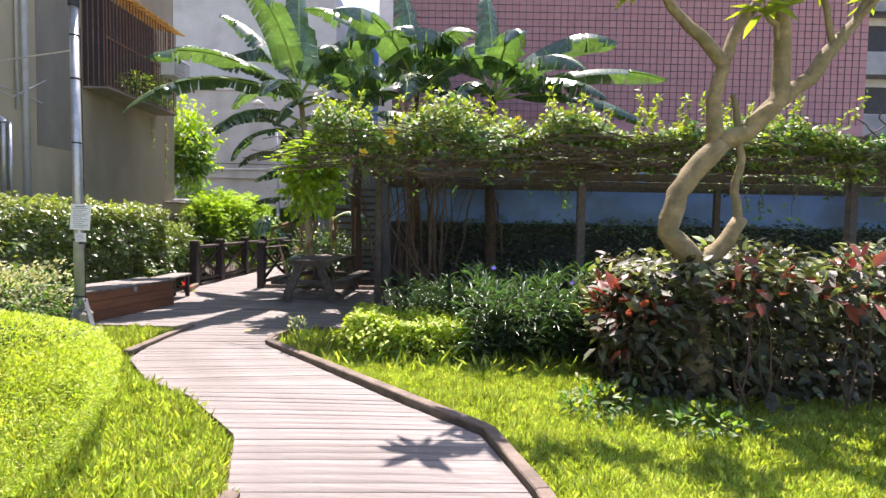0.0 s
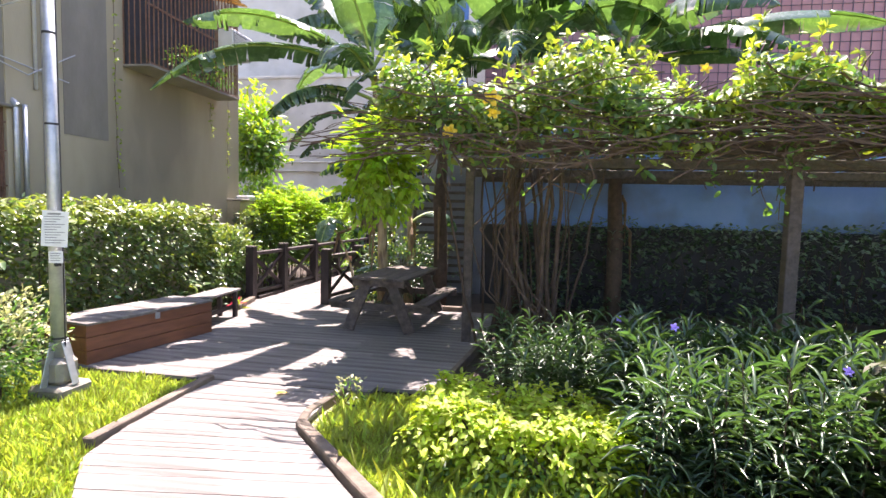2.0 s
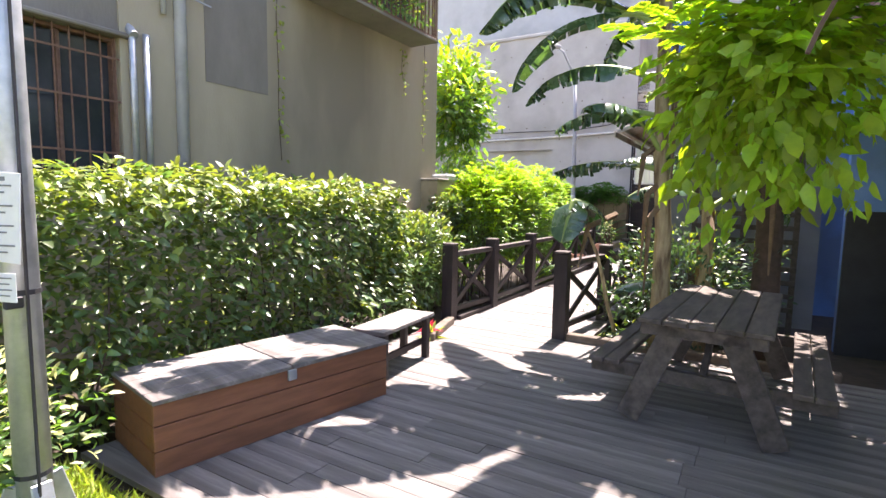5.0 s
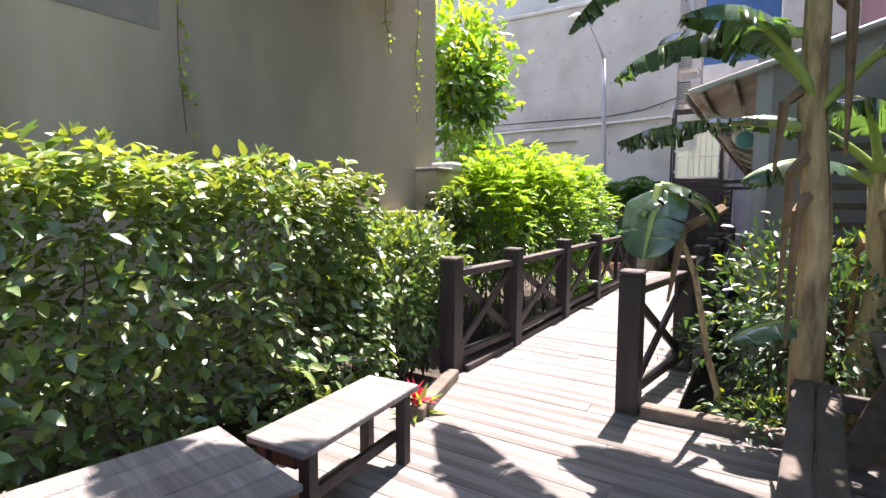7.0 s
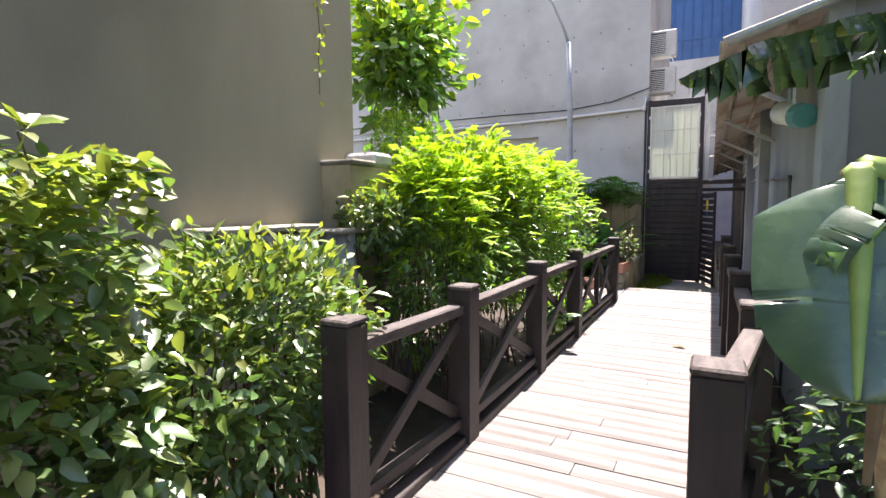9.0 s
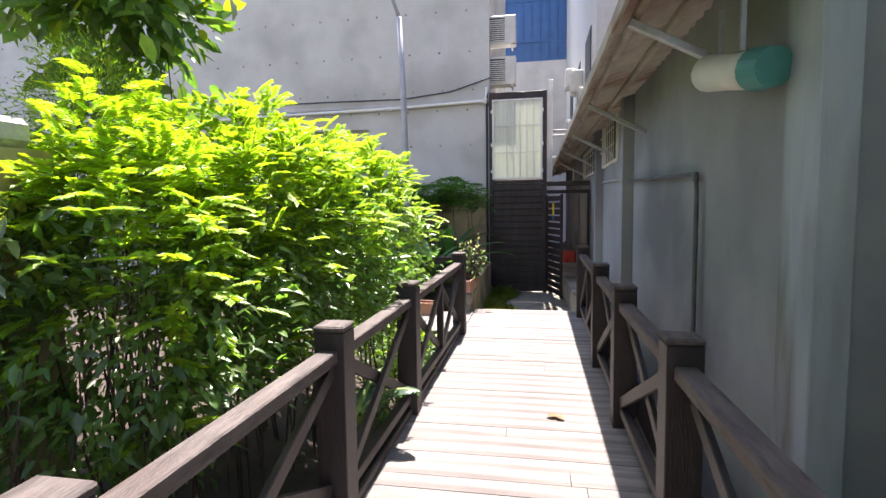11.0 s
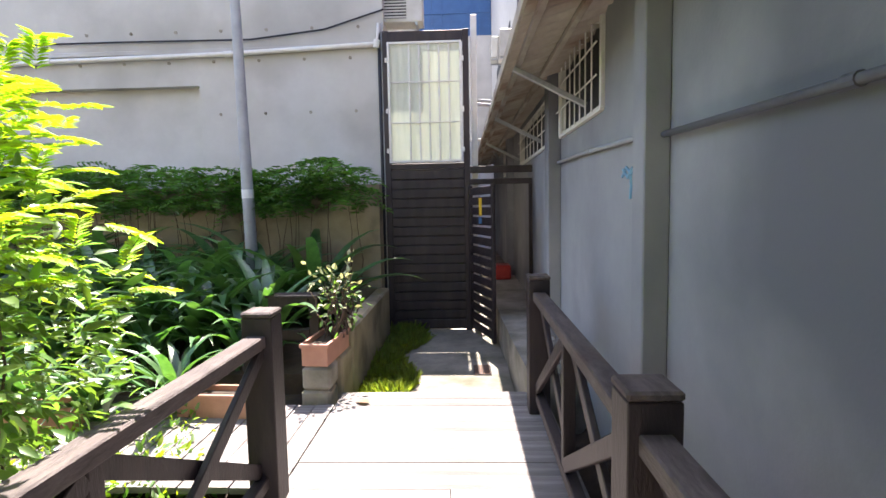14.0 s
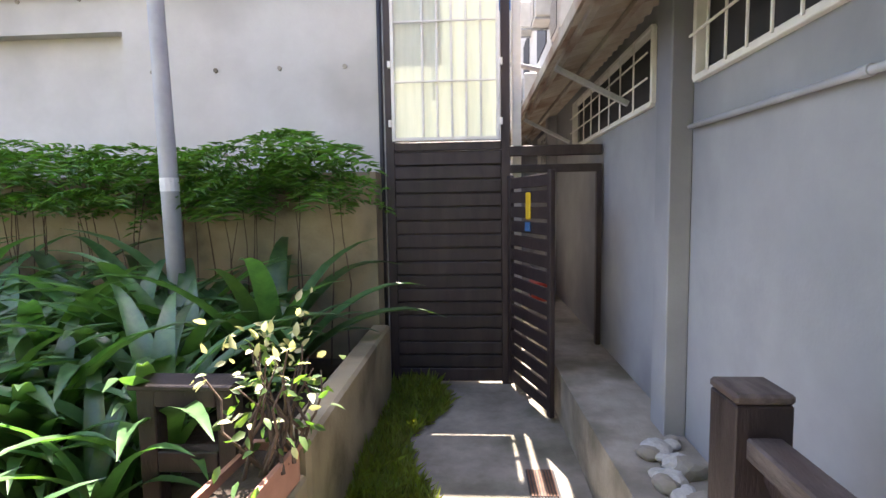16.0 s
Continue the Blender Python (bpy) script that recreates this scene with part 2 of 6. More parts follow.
def prism(poly, z0, z1, bm=None):
    bm = bm or bmesh.new()
    lo = [bm.verts.new((x, y, z0)) for x, y in poly]
    hi = [bm.verts.new((x, y, z1)) for x, y in poly]
    n = len(poly)
    f = [bm.faces.new(hi), bm.faces.new(lo[::-1])]
    for i in range(n):
        f.append(bm.faces.new((lo[i], lo[(i + 1) % n], hi[(i + 1) % n], hi[i])))
    bmesh.ops.recalc_face_normals(bm, faces=f)
    return bm


rng = np.random.default_rng(7)


def unit(a):
    return a / np.maximum(np.linalg.norm(a, axis=1, keepdims=True), 1e-6)


def leaf_mesh(name, pos, d, n, length, width, material, parent=None, label="", fold=0.12, droop=0.12, simple=False, kind=""):
    """Leaves with a folded midrib at pos, pointing along d, faces towards n."""
    pos, d, n = np.asarray(pos, float), unit(np.asarray(d, float)), np.asarray(n, float)
    s = unit(np.cross(d, n))
    n = np.cross(s, d)
    if simple:
        T = np.array([(0, 0, 0), (.45, .5, .5), (1, 0, -1), (.45, -.5, .5)], float)
        F = [(0, 3, 2), (0, 2, 1)]
    else:
        T = np.array([(0, 0, 0), (.28, .46, .6), (.66, .38, .2), (1, 0, -1), (.66, -.38, .2), (.28, -.46, .6), (.45, 0, 0)], float)
        F = [(0, 6, 1), (6, 2, 1), (6, 3, 2), (0, 5, 6), (6, 5, 4), (6, 4, 3)]
    k = len(pos)
    ln = (np.ones(k) * length)[:, None, None]
    wd = (np.ones(k) * width)[:, None, None]
    z = np.where(T[:, 2] > 0, T[:, 2] * fold, T[:, 2] * droop)[None, :, None]
    V = pos[:, None, :] + d[:, None, :] * T[None, :, 0, None] * ln + s[:, None, :] * T[None, :, 1, None] * wd + n[:, None, :] * z * ln
    V = V.reshape(-1, 3)
    F = np.array(F)
    faces = (F[None] + (np.arange(k) * len(T))[:, None, None]).reshape(-1, 3)
    me = bpy.data.meshes.new(name)
    me.from_pydata(V.tolist(), [], faces.tolist())
    me.materials.append(material)
    me.shade_smooth()
    ob = new(name, me)
    ob.parent = parent
    if parent and k > 4:
        kind = "stuff"
    if label or kind:
        tagged(ob, label, "", "", kind)
    return ob


def rand_dirs(k, up=0.3):
    d = rng.normal(size=(k, 3))
    d = unit(d)
    d[:, 2] += up
    return unit(d)


def bush_points(k, centre, radii, lump=0.25, shell=0.55, seed=0):
    """Points in a lumpy ellipsoid, most of them near its skin, with the outward way."""
    d = unit(rng.normal(size=(k, 3)))
    w = np.array([noise.noise(Vector((float(a) * 1.9 + seed, float(b) * 1.9, float(c) * 1.9))) for a, b, c in d])
    w2 = np.array([noise.noise(Vector((float(a) * 5 + seed, float(b) * 5, float(c) * 5))) for a, b, c in d])
    r = (1 + lump * (w + 0.5 * w2) * 2) * (shell + (1 - shell) * rng.random(k) ** 0.5)
    return np.asarray(centre) + d * r[:, None] * np.asarray(radii), d


def box_points(k, a, b, depth=0.3, lump=0.1, seed=0, sides=(1, 1, 1, 1, 1)):
    """Points under the skin of a clipped block: sides -x +x -y +y top."""
    a, b = np.asarray(a, float), np.asarray(b, float)
    e = b - a
    areas = np.array([e[1] * e[2], e[1] * e[2], e[0] * e[2], e[0] * e[2], e[0] * e[1] * 1.5]) * np.array(sides)
    f = rng.choice(5, k, p=areas / areas.sum())
    u = rng.random((k, 3))
    dirs = np.array([(-1, 0, 0), (1, 0, 0), (0, -1, 0), (0, 1, 0), (0, 0, 1)], float)[f]
    p = a + u * e
    dep = depth * rng.random(k) ** 1.8
    for i, (ax, end) in enumerate([(0, 0), (0, 1), (1, 0), (1, 1), (2, 1)]):
        sel = f == i
        p[sel, ax] = (b if end else a)[ax] + (-1 if end else 1) * dep[sel]
    off = np.array([noise.noise(Vector((float(x) * 1.6 + seed, float(y) * 1.6, float(z) * 1.6))) + 0.5 * noise.noise(Vector((float(x) * 5, float(y) * 5 + seed, float(z) * 5))) for x, y, z in p])
    return p + dirs * (lump * off * 2)[:, None], dirs


def stems(k, area, height, spread=0.15, r=0.008, bm=None, lean=(0, 0)):
    bm = bm or bmesh.new()
    x0, y0, x1, y1 = area
    for _ in range(k):
        x, y = random.uniform(x0, x1), random.uniform(y0, y1)
        h = height * random.uniform(0.7, 1.0)
        pts = [Vector((x, y, 0))]
        for j in range(1, 5):
            pts.append(pts[-1] + Vector((random.uniform(-spread, spread) * 0.5 + lean[0] * h / 4, random.uniform(-spread, spread) * 0.5 + lean[1] * h / 4, h / 4)))
        tube(pts, [r * (1.2 - 0.2 * j) for j in range(5)], 5, bm)
    return bm
GREYBLOCK = mat("grey_wall_block", (0.17, 0.17, 0.18), (0.30, 0.29, 0.29), 6, 0.9, 0.5, 40, stain=(0.10, 0.09, 0.08), stain_scale=3)
PIERM = mat("streaked_grey_render", (0.20, 0.20, 0.205), (0.34, 0.33, 0.32), 5, 0.85, 0.3, 40, stretch=(3, 3, 0.5), stain=(0.12, 0.10, 0.08), stain_scale=3)


# ---- ground ----
def ground_height(x, y):
    h = -0.07 + 0.025 * noise.noise(Vector((x * 0.7, y * 0.7, 0)))
    u = max(0, 1 - abs(x + 4.9) / 2.2) if x > -7.1 else 0
    v = min(1, max(0, (y - 10.7) / 0.7)) * min(1, max(0, (17.9 - y) / 0.5))
    h -= 0.38 * min(1, u * 2.2) * v
    return min(h, -0.34) if y > 17.9 and -5.55 < x < -3.4 else h


def build_ground():
    xs = [-300, -120, -60, -30, -18] + [-12 + 0.25 * i for i in range(97)] + [16, 24, 45, 90, 300]
    ys = [-300, -120, -50, -20, -10] + [-6 + 0.25 * i for i in range(133)] + [32, 40, 60, 120, 300]
    V = [(x, y, ground_height(x, y)) for y in ys for x in xs]
    w = len(xs)
    F = [(j * w + i, j * w + i + 1, (j + 1) * w + i + 1, (j + 1) * w + i) for j in range(len(ys) - 1) for i in range(w - 1)]
    me = bpy.data.meshes.new("ground")
    me.from_pydata(V, [], F)
    me.materials.append(GRASSG)
    me.materials.append(SOIL)
    for f in me.polygons:
        c = f.center
        lawn = (c.y < 6.4) or (c.y < 5.6)
        if c.x > 0.6 and c.y > 5.0 or c.y > 6.6 or (c.x > 1.2 and c.y > 4.0) or (c.x < -4.9 and c.y > 3):
            lawn = False
        f.material_index = 0 if lawn else 1
    me.shade_smooth()
    tagged(new("ground", me), "rough lawn and dark planting soil of the garden", kind="structure")


build_ground()

# ---- buildings ----
S = "structure"


NETM = mat("dark_green_net", (0.07, 0.06, 0.08), (0.12, 0.10, 0.12), 8, 0.8, 0.0)


def wall(name, a, b, material, label):
    return tagged(part(name, box(a, b, 0.0), material), label, kind=S)


def poly_wall(name, boxes, material, label):
    bm = bmesh.new()
    for a, b in boxes:
        add_box(bm, a, b)
    return tagged(part(name, bm, material), label, kind=S)


# beige building: its long wall stands at x = -7, its corner at y = 12.9
BX = -7.0
beige = thing("beige_building", (BX, 8, 0), "old beige rendered apartment building with stained walls", "building", kind=S)


def house_part(name, a, b, material, label="", bev=0.0, parent=beige):
    o = parent.matrix_world.translation
    return part(name, box([a[i] - o[i] for i in range(3)], [b[i] - o[i] for i in range(3)], bev), material, parent, label)


house_part("wall", (-13, 7.66, -0.5), (BX, 12.74, 12), BEIGE, "beige stained render")
house_part("wall", (-13, -6, -0.5), (BX - 0.10, 6.0, 1.2), MORTAR, "mortar bed of the brick wall")
house_part("wall", (-13, -6, 1.2), (BX - 0.10, 6.82, 2.80), MORTAR, "mortar bed of the brick wall")
house_part("wall", (-13, 6.0, -0.5), (BX - 0.10, 7.66, 1.62), BEIGE, "beige render under the window")
house_part("wall", (-13, -6, 2.80), (BX - 0.02, 7.66, 12), BEIGEDARK, "grey stained render")
# near-black block in place of the unlit room
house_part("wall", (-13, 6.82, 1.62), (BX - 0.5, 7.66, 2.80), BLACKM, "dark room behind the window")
house_part("render_band", (BX - 0.02, 8.45, 2.6), (BX + 0.006, 9.20, 12), BEIGEDARK, "dark mould-stained strip of render")
house_part("plinth", (BX - 0.4, 12.30, -0.5), (BX + 0.30, 13.0, 1.78), YELLOWWALL, "yellowed corner pier")
house_part("ledge", (BX - 0.02, 6.72, 2.80), (BX + 0.05, 7.74, 2.84), BEIGEDARK, "thin concrete ledge", 0.01)

# far concrete wall
CY = 21.45
concrete = thing("concrete_building", (-10, CY, 0), "pale fair-faced concrete building with tie holes", "building", kind=S)
for a, b in [((-26, CY, -0.5), (-5.42, 27, 1.9)), ((-26, CY, 3.14), (-5.42, 27, 3.56)), ((-7.95, CY, 1.9), (-5.42, 27, 3.14)),
             ((-26, CY, 1.9), (-12.4, 27, 3.14)), ((-12.4, CY + 0.14, 1.9), (-7.97, 27, 3.25)), ((-26, CY, 3.56), (-5.42, 27, 6.8)), ((-26, CY + 2.5, 6.8), (-5.42, 27, 12))]:
    house_part("wall", a, b, CONC, parent=concrete)
house_part("parapet_cap", (-26, CY - 0.05, 6.74), (-5.40, CY + 0.25, 6.84), CONC, "thin projecting parapet cap", 0.01, concrete)
house_part("ledge", (-26, CY - 0.03, 3.56), (-5.42, CY, 3.62), CONC, "thin casting ridge", 0.008, concrete)
holes = bmesh.new()
for iz, z in enumerate([1.95, 2.75, 3.45, 3.85, 4.6, 5.4, 6.2]):
    for i in range(26):
        x = -5.75 - 0.62 * i - 0.06 * (iz % 3)
        if 1.9 < z < 3.25 and x < -8.0:
            continue
        bmesh.ops.create_cone(holes, cap_ends=True, segments=8, radius1=0.022, radius2=0.022, depth=0.012,
                              matrix=pose(x + 10, -0.004, z, 90))
part("tie_hole", holes, CEMENT, concrete, "dark round formwork tie holes")

# dark red-brown low wall against the concrete wall
wall("retaining_wall", (-12.5, CY - 0.35, -0.5), (-5.48, CY - 0.003, 1.75), YELLOWWALL, "stained cement plinth wall behind the fern hedge")

# grey shed on the right of the bridge
RX = -3.45
shed = thing("grey_building", (RX, 13, 0), "low grey rendered building with a corrugated roof", "building", kind=S)
WINS = [(17.95, 19.40, 2.08, 2.72), (20.05, 22.7, 2.08, 2.56), (24.6, 26.0, 2.08, 2.56)]


def shed_part(name, a, b, material, label="", bev=0.0):
    return house_part(name, a, b, material, label, bev, shed)


shed_part("wall", (RX, 13.08, -0.6), (RX + 0.18, 30, 2.08), GREYWALL)
shed_part("wall", (RX, 13.08, 2.72), (RX + 0.18, 30, 3.05), GREYWALL)
y0 = 13.08
for a_, b_, c_, d_ in WINS:
    shed_part("wall", (RX, y0, 2.08), (RX + 0.18, a_, 2.72), GREYWALL)
    if d_ < 2.72:
        shed_part("wall", (RX, a_, d_), (RX + 0.18, b_, 2.72), GREYWALL)
    y0 = b_
shed_part("wall", (RX, y0, 2.08), (RX + 0.18, 30, 2.72), GREYWALL)
shed_part("wall", (RX + 0.18, 13.08, -0.6), (-1.6, 13.26, 2.95), GREYWALL, "dark grey end wall")
# near-black sheet in place of the unlit inside
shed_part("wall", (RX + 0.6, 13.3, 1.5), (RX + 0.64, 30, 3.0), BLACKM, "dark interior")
TRIM = mat("pale_blue_trim", (0.33, 0.37, 0.41), (0.43, 0.47, 0.51), 3, 0.75, 0.3, 30, stretch=(3, 3, 0.5), stain=(0.20, 0.20, 0.19), stain_scale=1.5)
house_part("corner_trim", (RX - 0.035, 13.04, -0.6), (RX + 0.10, 13.32, 3.0), TRIM, "pale blue weathered corner trim", 0.006, shed)
for y, w in [(16.84, 0.16), (19.45, 0.22), (24.0, 0.3)]:
    shed_part("pilaster", (RX - 0.12, y, -0.6), (RX, y + w, 3.0), GREYWALL, "slim grey pilaster", 0.006)

wall("end_wall_far", (-3.3, 30, -0.5), (-3.0, 30.2, 3), GREYWALL, "grey end wall")
# tall wall behind, left of the passage
wall("alley_wall_left", (-5.42, 23.0, -0.5), (-4.62, 33.9, 3.9), CONC, "pale rendered lower wall in the alley")

# blue clad building closing the alley
blueb = thing("blue_building", (-4, 34, 0), "tall building clad in blue ribbed metal", "building", kind=S)
house_part("wall", (-8, 34, 7.7), (1.5, 40, 14.5), BLUECLAD, "blue metal cladding", 0, blueb)
bm = bmesh.new()
for i in range(26):
    add_box(bm, (-4 + 0.36 * i, -0.05, 7.7), (-4 + 0.36 * i + 0.05, -0.003, 14.5), 0.0)
for i in range(4):
    add_box(bm, (-4, -0.04, 8.5 + 1.7 * i), (5.5, -0.003, 8.56 + 1.7 * i), 0.0)
part("cladding_rib", bm, BLUECLAD, blueb, "blue raised cladding ribs")
house_part("wall", (-8, 34, -0.5), (1.5, 40, 7.7), CONC, "pale lower storey", 0, blueb)

# pink building and blue yard wall behind the pergola
pink = thing("pink_building", (2, 14.2, 0), "tall building faced with small pink tiles", "building", kind=S)
house_part("wall", (-1.75, 14.2, 3.6), (11.2, 24, 9.5), PINK, "pink tiled facade", 0, pink)
house_part("wall", (-1.75, 14.2, -0.5), (11.2, 24, 3.6), BLUEWALL, "faded blue lower storey", 0, pink)
tb = bmesh.new()
for i in range(int(12.95 / 0.19)):
    add_box(tb, (-3.74 + 0.19 * i, -0.016, 4.3), (-3.728 + 0.19 * i, -0.003, 9.5))
for i in range(int(5.1 / 0.19)):
    add_box(tb, (-3.75, -0.015, 4.36 + 0.19 * i), (9.2, -0.004, 4.372 + 0.19 * i))
part("net", tb, NETM, pink, "dark netting stretched in squares over the pink tiles")
tagged(wall("yard_wall", (-1.5, 12.0, -0.5), (14, 12.15, 3.0), BLUEWALL, "blue painted garden wall"), kind=S)
# near-black sheet: shade behind the pergola put into colour
wall("yard_wall_shade", (-1.5, 11.93, -0.5), (14, 11.997, 1.45), BLACKM, "near-black sheet for deep shade on the blue wall foot")
flats = thing("apartment_block", (16, 26, 0), "distant pale apartment block with banded storeys", "building", kind=S)
house_part("wall", (11.8, 26, -0.5), (24, 34, 16), CONC, "", 0, flats)
for i in range(5):
    house_part("balcony", (11.5, 25.2, 3 + 3 * i), (24, 26, 4.1 + 3 * i), GREYWALL, "grey balcony parapet", 0.02, flats)
    house_part("window", (12.5, 25.96, 4.3 + 3 * i), (23, 25.997, 5.6 + 3 * i), BLACKM, "dark window band", 0, flats)
# buildings behind the camera close the garden
wall("rear_wall", (-14, -9, -0.5), (16, -8.7, 2.4), CONC, "pale garden wall")
wall("side_wall", (13, -8.7, -0.5), (13.3, 12, 2.4), CONC, "pale garden wall")


# ---- roof of the grey building ----
def corrugated(name, x0, x1, z0, z1, y0, y1, pitch, amp, material, parent, label):
    """Waves run down the slope from x1 to x0; repeated along y."""
    bm = bmesh.new()
    n = int((y1 - y0) / pitch * 6)
    top = []
    for i in range(n + 1):
        y = y0 + (y1 - y0) * i / n
        dz = amp * math.sin(2 * math.pi * (y - y0) / pitch)
        top.append((bm.verts.new((x0, y, z0 + dz)), bm.verts.new((x1, y, z1 + dz)), bm.verts.new((x0, y, z0 + dz - 0.006)), bm.verts.new((x1, y, z1 + dz - 0.006))))
    for a, b in zip(top, top[1:]):
        bm.faces.new((a[0], a[1], b[1], b[0]))
        bm.faces.new((a[2], b[2], b[3], a[3]))
        bm.faces.new((a[0], b[0], b[2], a[2]))
    o = parent.matrix_world.translation
    bmesh.ops.translate(bm, verts=bm.verts, vec=-o)
    return part(name, bm, material, parent, label, True)


corrugated("roof", -4.07, -1.45, 2.52, 3.28, 12.85, 30, 0.16, 0.018, ROOFM, shed, "rusty corrugated roof sheets")
for i, x in enumerate([-3.98, -3.7]):
    shed_part("purlin", (x, 12.9, 2.455 + 0.28 * (x + 4.07)), (x + 0.04, 30, 2.495 + 0.28 * (x + 4.07)), ROOFM, "thin timber purlin", 0.004)
shed_part("fascia", (-4.09, 12.85, 2.42), (-4.07, 30, 2.50), ROOFM, "rusty eave strip", 0.003)
o_ = shed.matrix_world.translation
for y in (13.9, 16.2, 18.4, 20.6, 23.0):
    part("bracket", beam(Vector((-4.0, y, 2.46)) - o_, Vector((RX - 0.01, y, 2.18)) - o_, 0.04, 0.04), GALV, shed, "slanting steel eave bracket")
bm = tube([Vector(p) - o_ for p in [(-4.35 + 0.3, 12.87, 2.50), (-2.9, 12.87, 2.84), (-1.45, 12.87, 3.26)]], 0.03, 8)
part("verge_pipe", bm, GALV, shed, "grey pipe along the roof verge")
# window grilles
for a_, b_, c_, d_ in WINS:
    g = new("window_grille")
    g.parent = shed
    g.location = (0, (a_ + b_) / 2 - 13, (c_ + d_) / 2)
    hw, hh = (b_ - a_) / 2, (d_ - c_) / 2
    bm = bmesh.new()
    for y in (-hw, hw):
        add_box(bm, (-0.03, y - 0.018, -hh), (0.03, y + 0.018, hh), 0.004)
    for z in (-hh, hh):
        add_box(bm, (-0.032, -hw, z - 0.018), (0.03, hw, z + 0.018), 0.004)
    part("frame", bm, WHITEP, g, "cream painted window frame")
    for i in range(1, 8):
        part("bar", box((-0.045, -hw + 2 * hw * i / 8 - 0.006, -hh), (-0.034, -hw + 2 * hw * i / 8 + 0.006, hh), 0.002), WHITEP, g)
    for i in (1, 2):
        part("bar", box((-0.058, -hw, -hh + 2 * hh * i / 3 - 0.006), (-0.047, hw, -hh + 2 * hh * i / 3 + 0.006), 0.002), WHITEP, g)
    part("pane", box((0.05, -hw, -hh), (0.056, hw, hh), 0), BLACKM, g, "dark dusty glass")

# wall pipes on the grey building
def pipe_run(name, pts, r, material, label, category="pipe", joints=()):
    t = thing(name, pts[0], label, category)
    o = Vector(pts[0])
    part("pipe", tube([Vector(p) - o for p in pts], r, 10), material, t, smooth=True)
    for j in joints:
        p, q = Vector(pts[j]), Vector(pts[min(j + 1, len(pts) - 1)])
        d = (q - p).normalized() * r * 1.6 if (q - p).length else Vector((0, 0, r))
        part("coupling", tube([p - d - o, p + d - o], r * 1.35, 10), material, t)
    return t


pipe_run("drain_pipe", [(RX - 0.04, 16.82, 1.75), (RX - 0.04, 15.7, 1.72), (RX - 0.04, 14.58, 1.69), (RX - 0.04, 14.48, 1.67), (RX - 0.04, 14.45, 1.58), (RX - 0.04, 14.45, 0.3), (RX - 0.04, 14.45, -0.35)], 0.015, PIPEDARK, "grey plastic drain pipe bent down the grey wall", joints=(1, 3, 5))
pipe_run("wall_pipe", [(RX - 0.03, 17.0, 1.78), (RX - 0.03, 18.2, 1.82), (RX - 0.03, 19.42, 1.84)], 0.014, PIPEM, "thin grey pipe along the grey wall", joints=(1,))

# ---- deck: platform, bridge and curved path ----
DZ = 0.0
random.seed(5)


def plank_ob(name, poly, parent, material=DECK, z1=0.0, th=0.035):
    cx = sum(p[0] for p in poly) / len(poly)
    cy = sum(p[1] for p in poly) / len(poly)
    bm = prism([(x - cx, y - cy) for x, y in poly], -th, 0)
    ob = part(name, bm, material, parent)
    ob.location = (cx, cy, z1 + random.uniform(-0.0025, 0.0025))
    return ob


LP = [(-1.20, -4), (-1.20, 0.5), (-1.24, 1.6), (-1.31, 2.47), (-1.59, 3.25), (-2.27, 3.99), (-2.83, 4.36), (-3.40, 5.04), (-3.50, 5.6), (-3.50, 6.60)]
RP = [(0.42, -4), (0.40, 0.5), (0.36, 1.6), (0.28, 2.53), (0.06, 3.31), (-0.60, 3.96), (-1.20, 4.60), (-1.80, 5.24), (-2.24, 5.70), (-2.27, 6.60)]


def along(poly, k, n):
    f = k / n * (len(poly) - 1)
    i = min(int(f), len(poly) - 2)
    u = f - i
    return Vector(poly[i]).lerp(Vector(poly[i + 1]), u)


# ---- bridge railing ----
def post(at, h=0.965, label="dark brown painted square timber post with a worn top"):
    t = thing("railing_post", at, label, "post", "bridge railing posts")
    part("shaft", box((-0.072, -0.072, 0), (0.072, 0.072, h - 0.03), 0.004), DARKWOOD, t)
    part("cap", box((-0.075, -0.075, h - 0.028), (0.075, 0.075, h), 0.008), RAILTOP, t, "sun-bleached post top")
    return t


def rail_panel(a, b):
    """A railing bay between two posts: top rail, cross braces, picket and bottom rail."""
    mid, d = (Vector(a) + Vector(b)) / 2, Vector(b) - Vector(a)
    t = thing("timber_railing", (mid.x, mid.y, 0), "dark brown timber railing bay with crossed braces", "railing", "bridge railing bays", turn=-math.degrees(math.atan2(d.x, d.y)))
    h = d.length / 2 - 0.072
    part("top_rail", box((-0.045, -h, 0.795), (0.045, h, 0.855), 0.006), RAILTOP, t, "worn top rail")
    part("bottom_rail", box((-0.03, -h, 0.10), (0.03, h, 0.16), 0.005), DARKWOOD, t)
    spans = [(-h, h)] if h < 0.9 else [(-h, -0.03), (0.03, h)]
    if h >= 0.9:
        part("picket", box((-0.03, -0.03, 0.16), (0.03, 0.03, 0.795), 0.004), DARKWOOD, t)
    for u, v in spans:
        part("brace", beam((0.017, u, 0.18), (0.017, v, 0.775), 0.028, 0.07), DARKWOOD, t)
        part("brace", beam((-0.017, u, 0.775), (-0.017, v, 0.18), 0.028, 0.07), DARKWOOD, t)
    return t


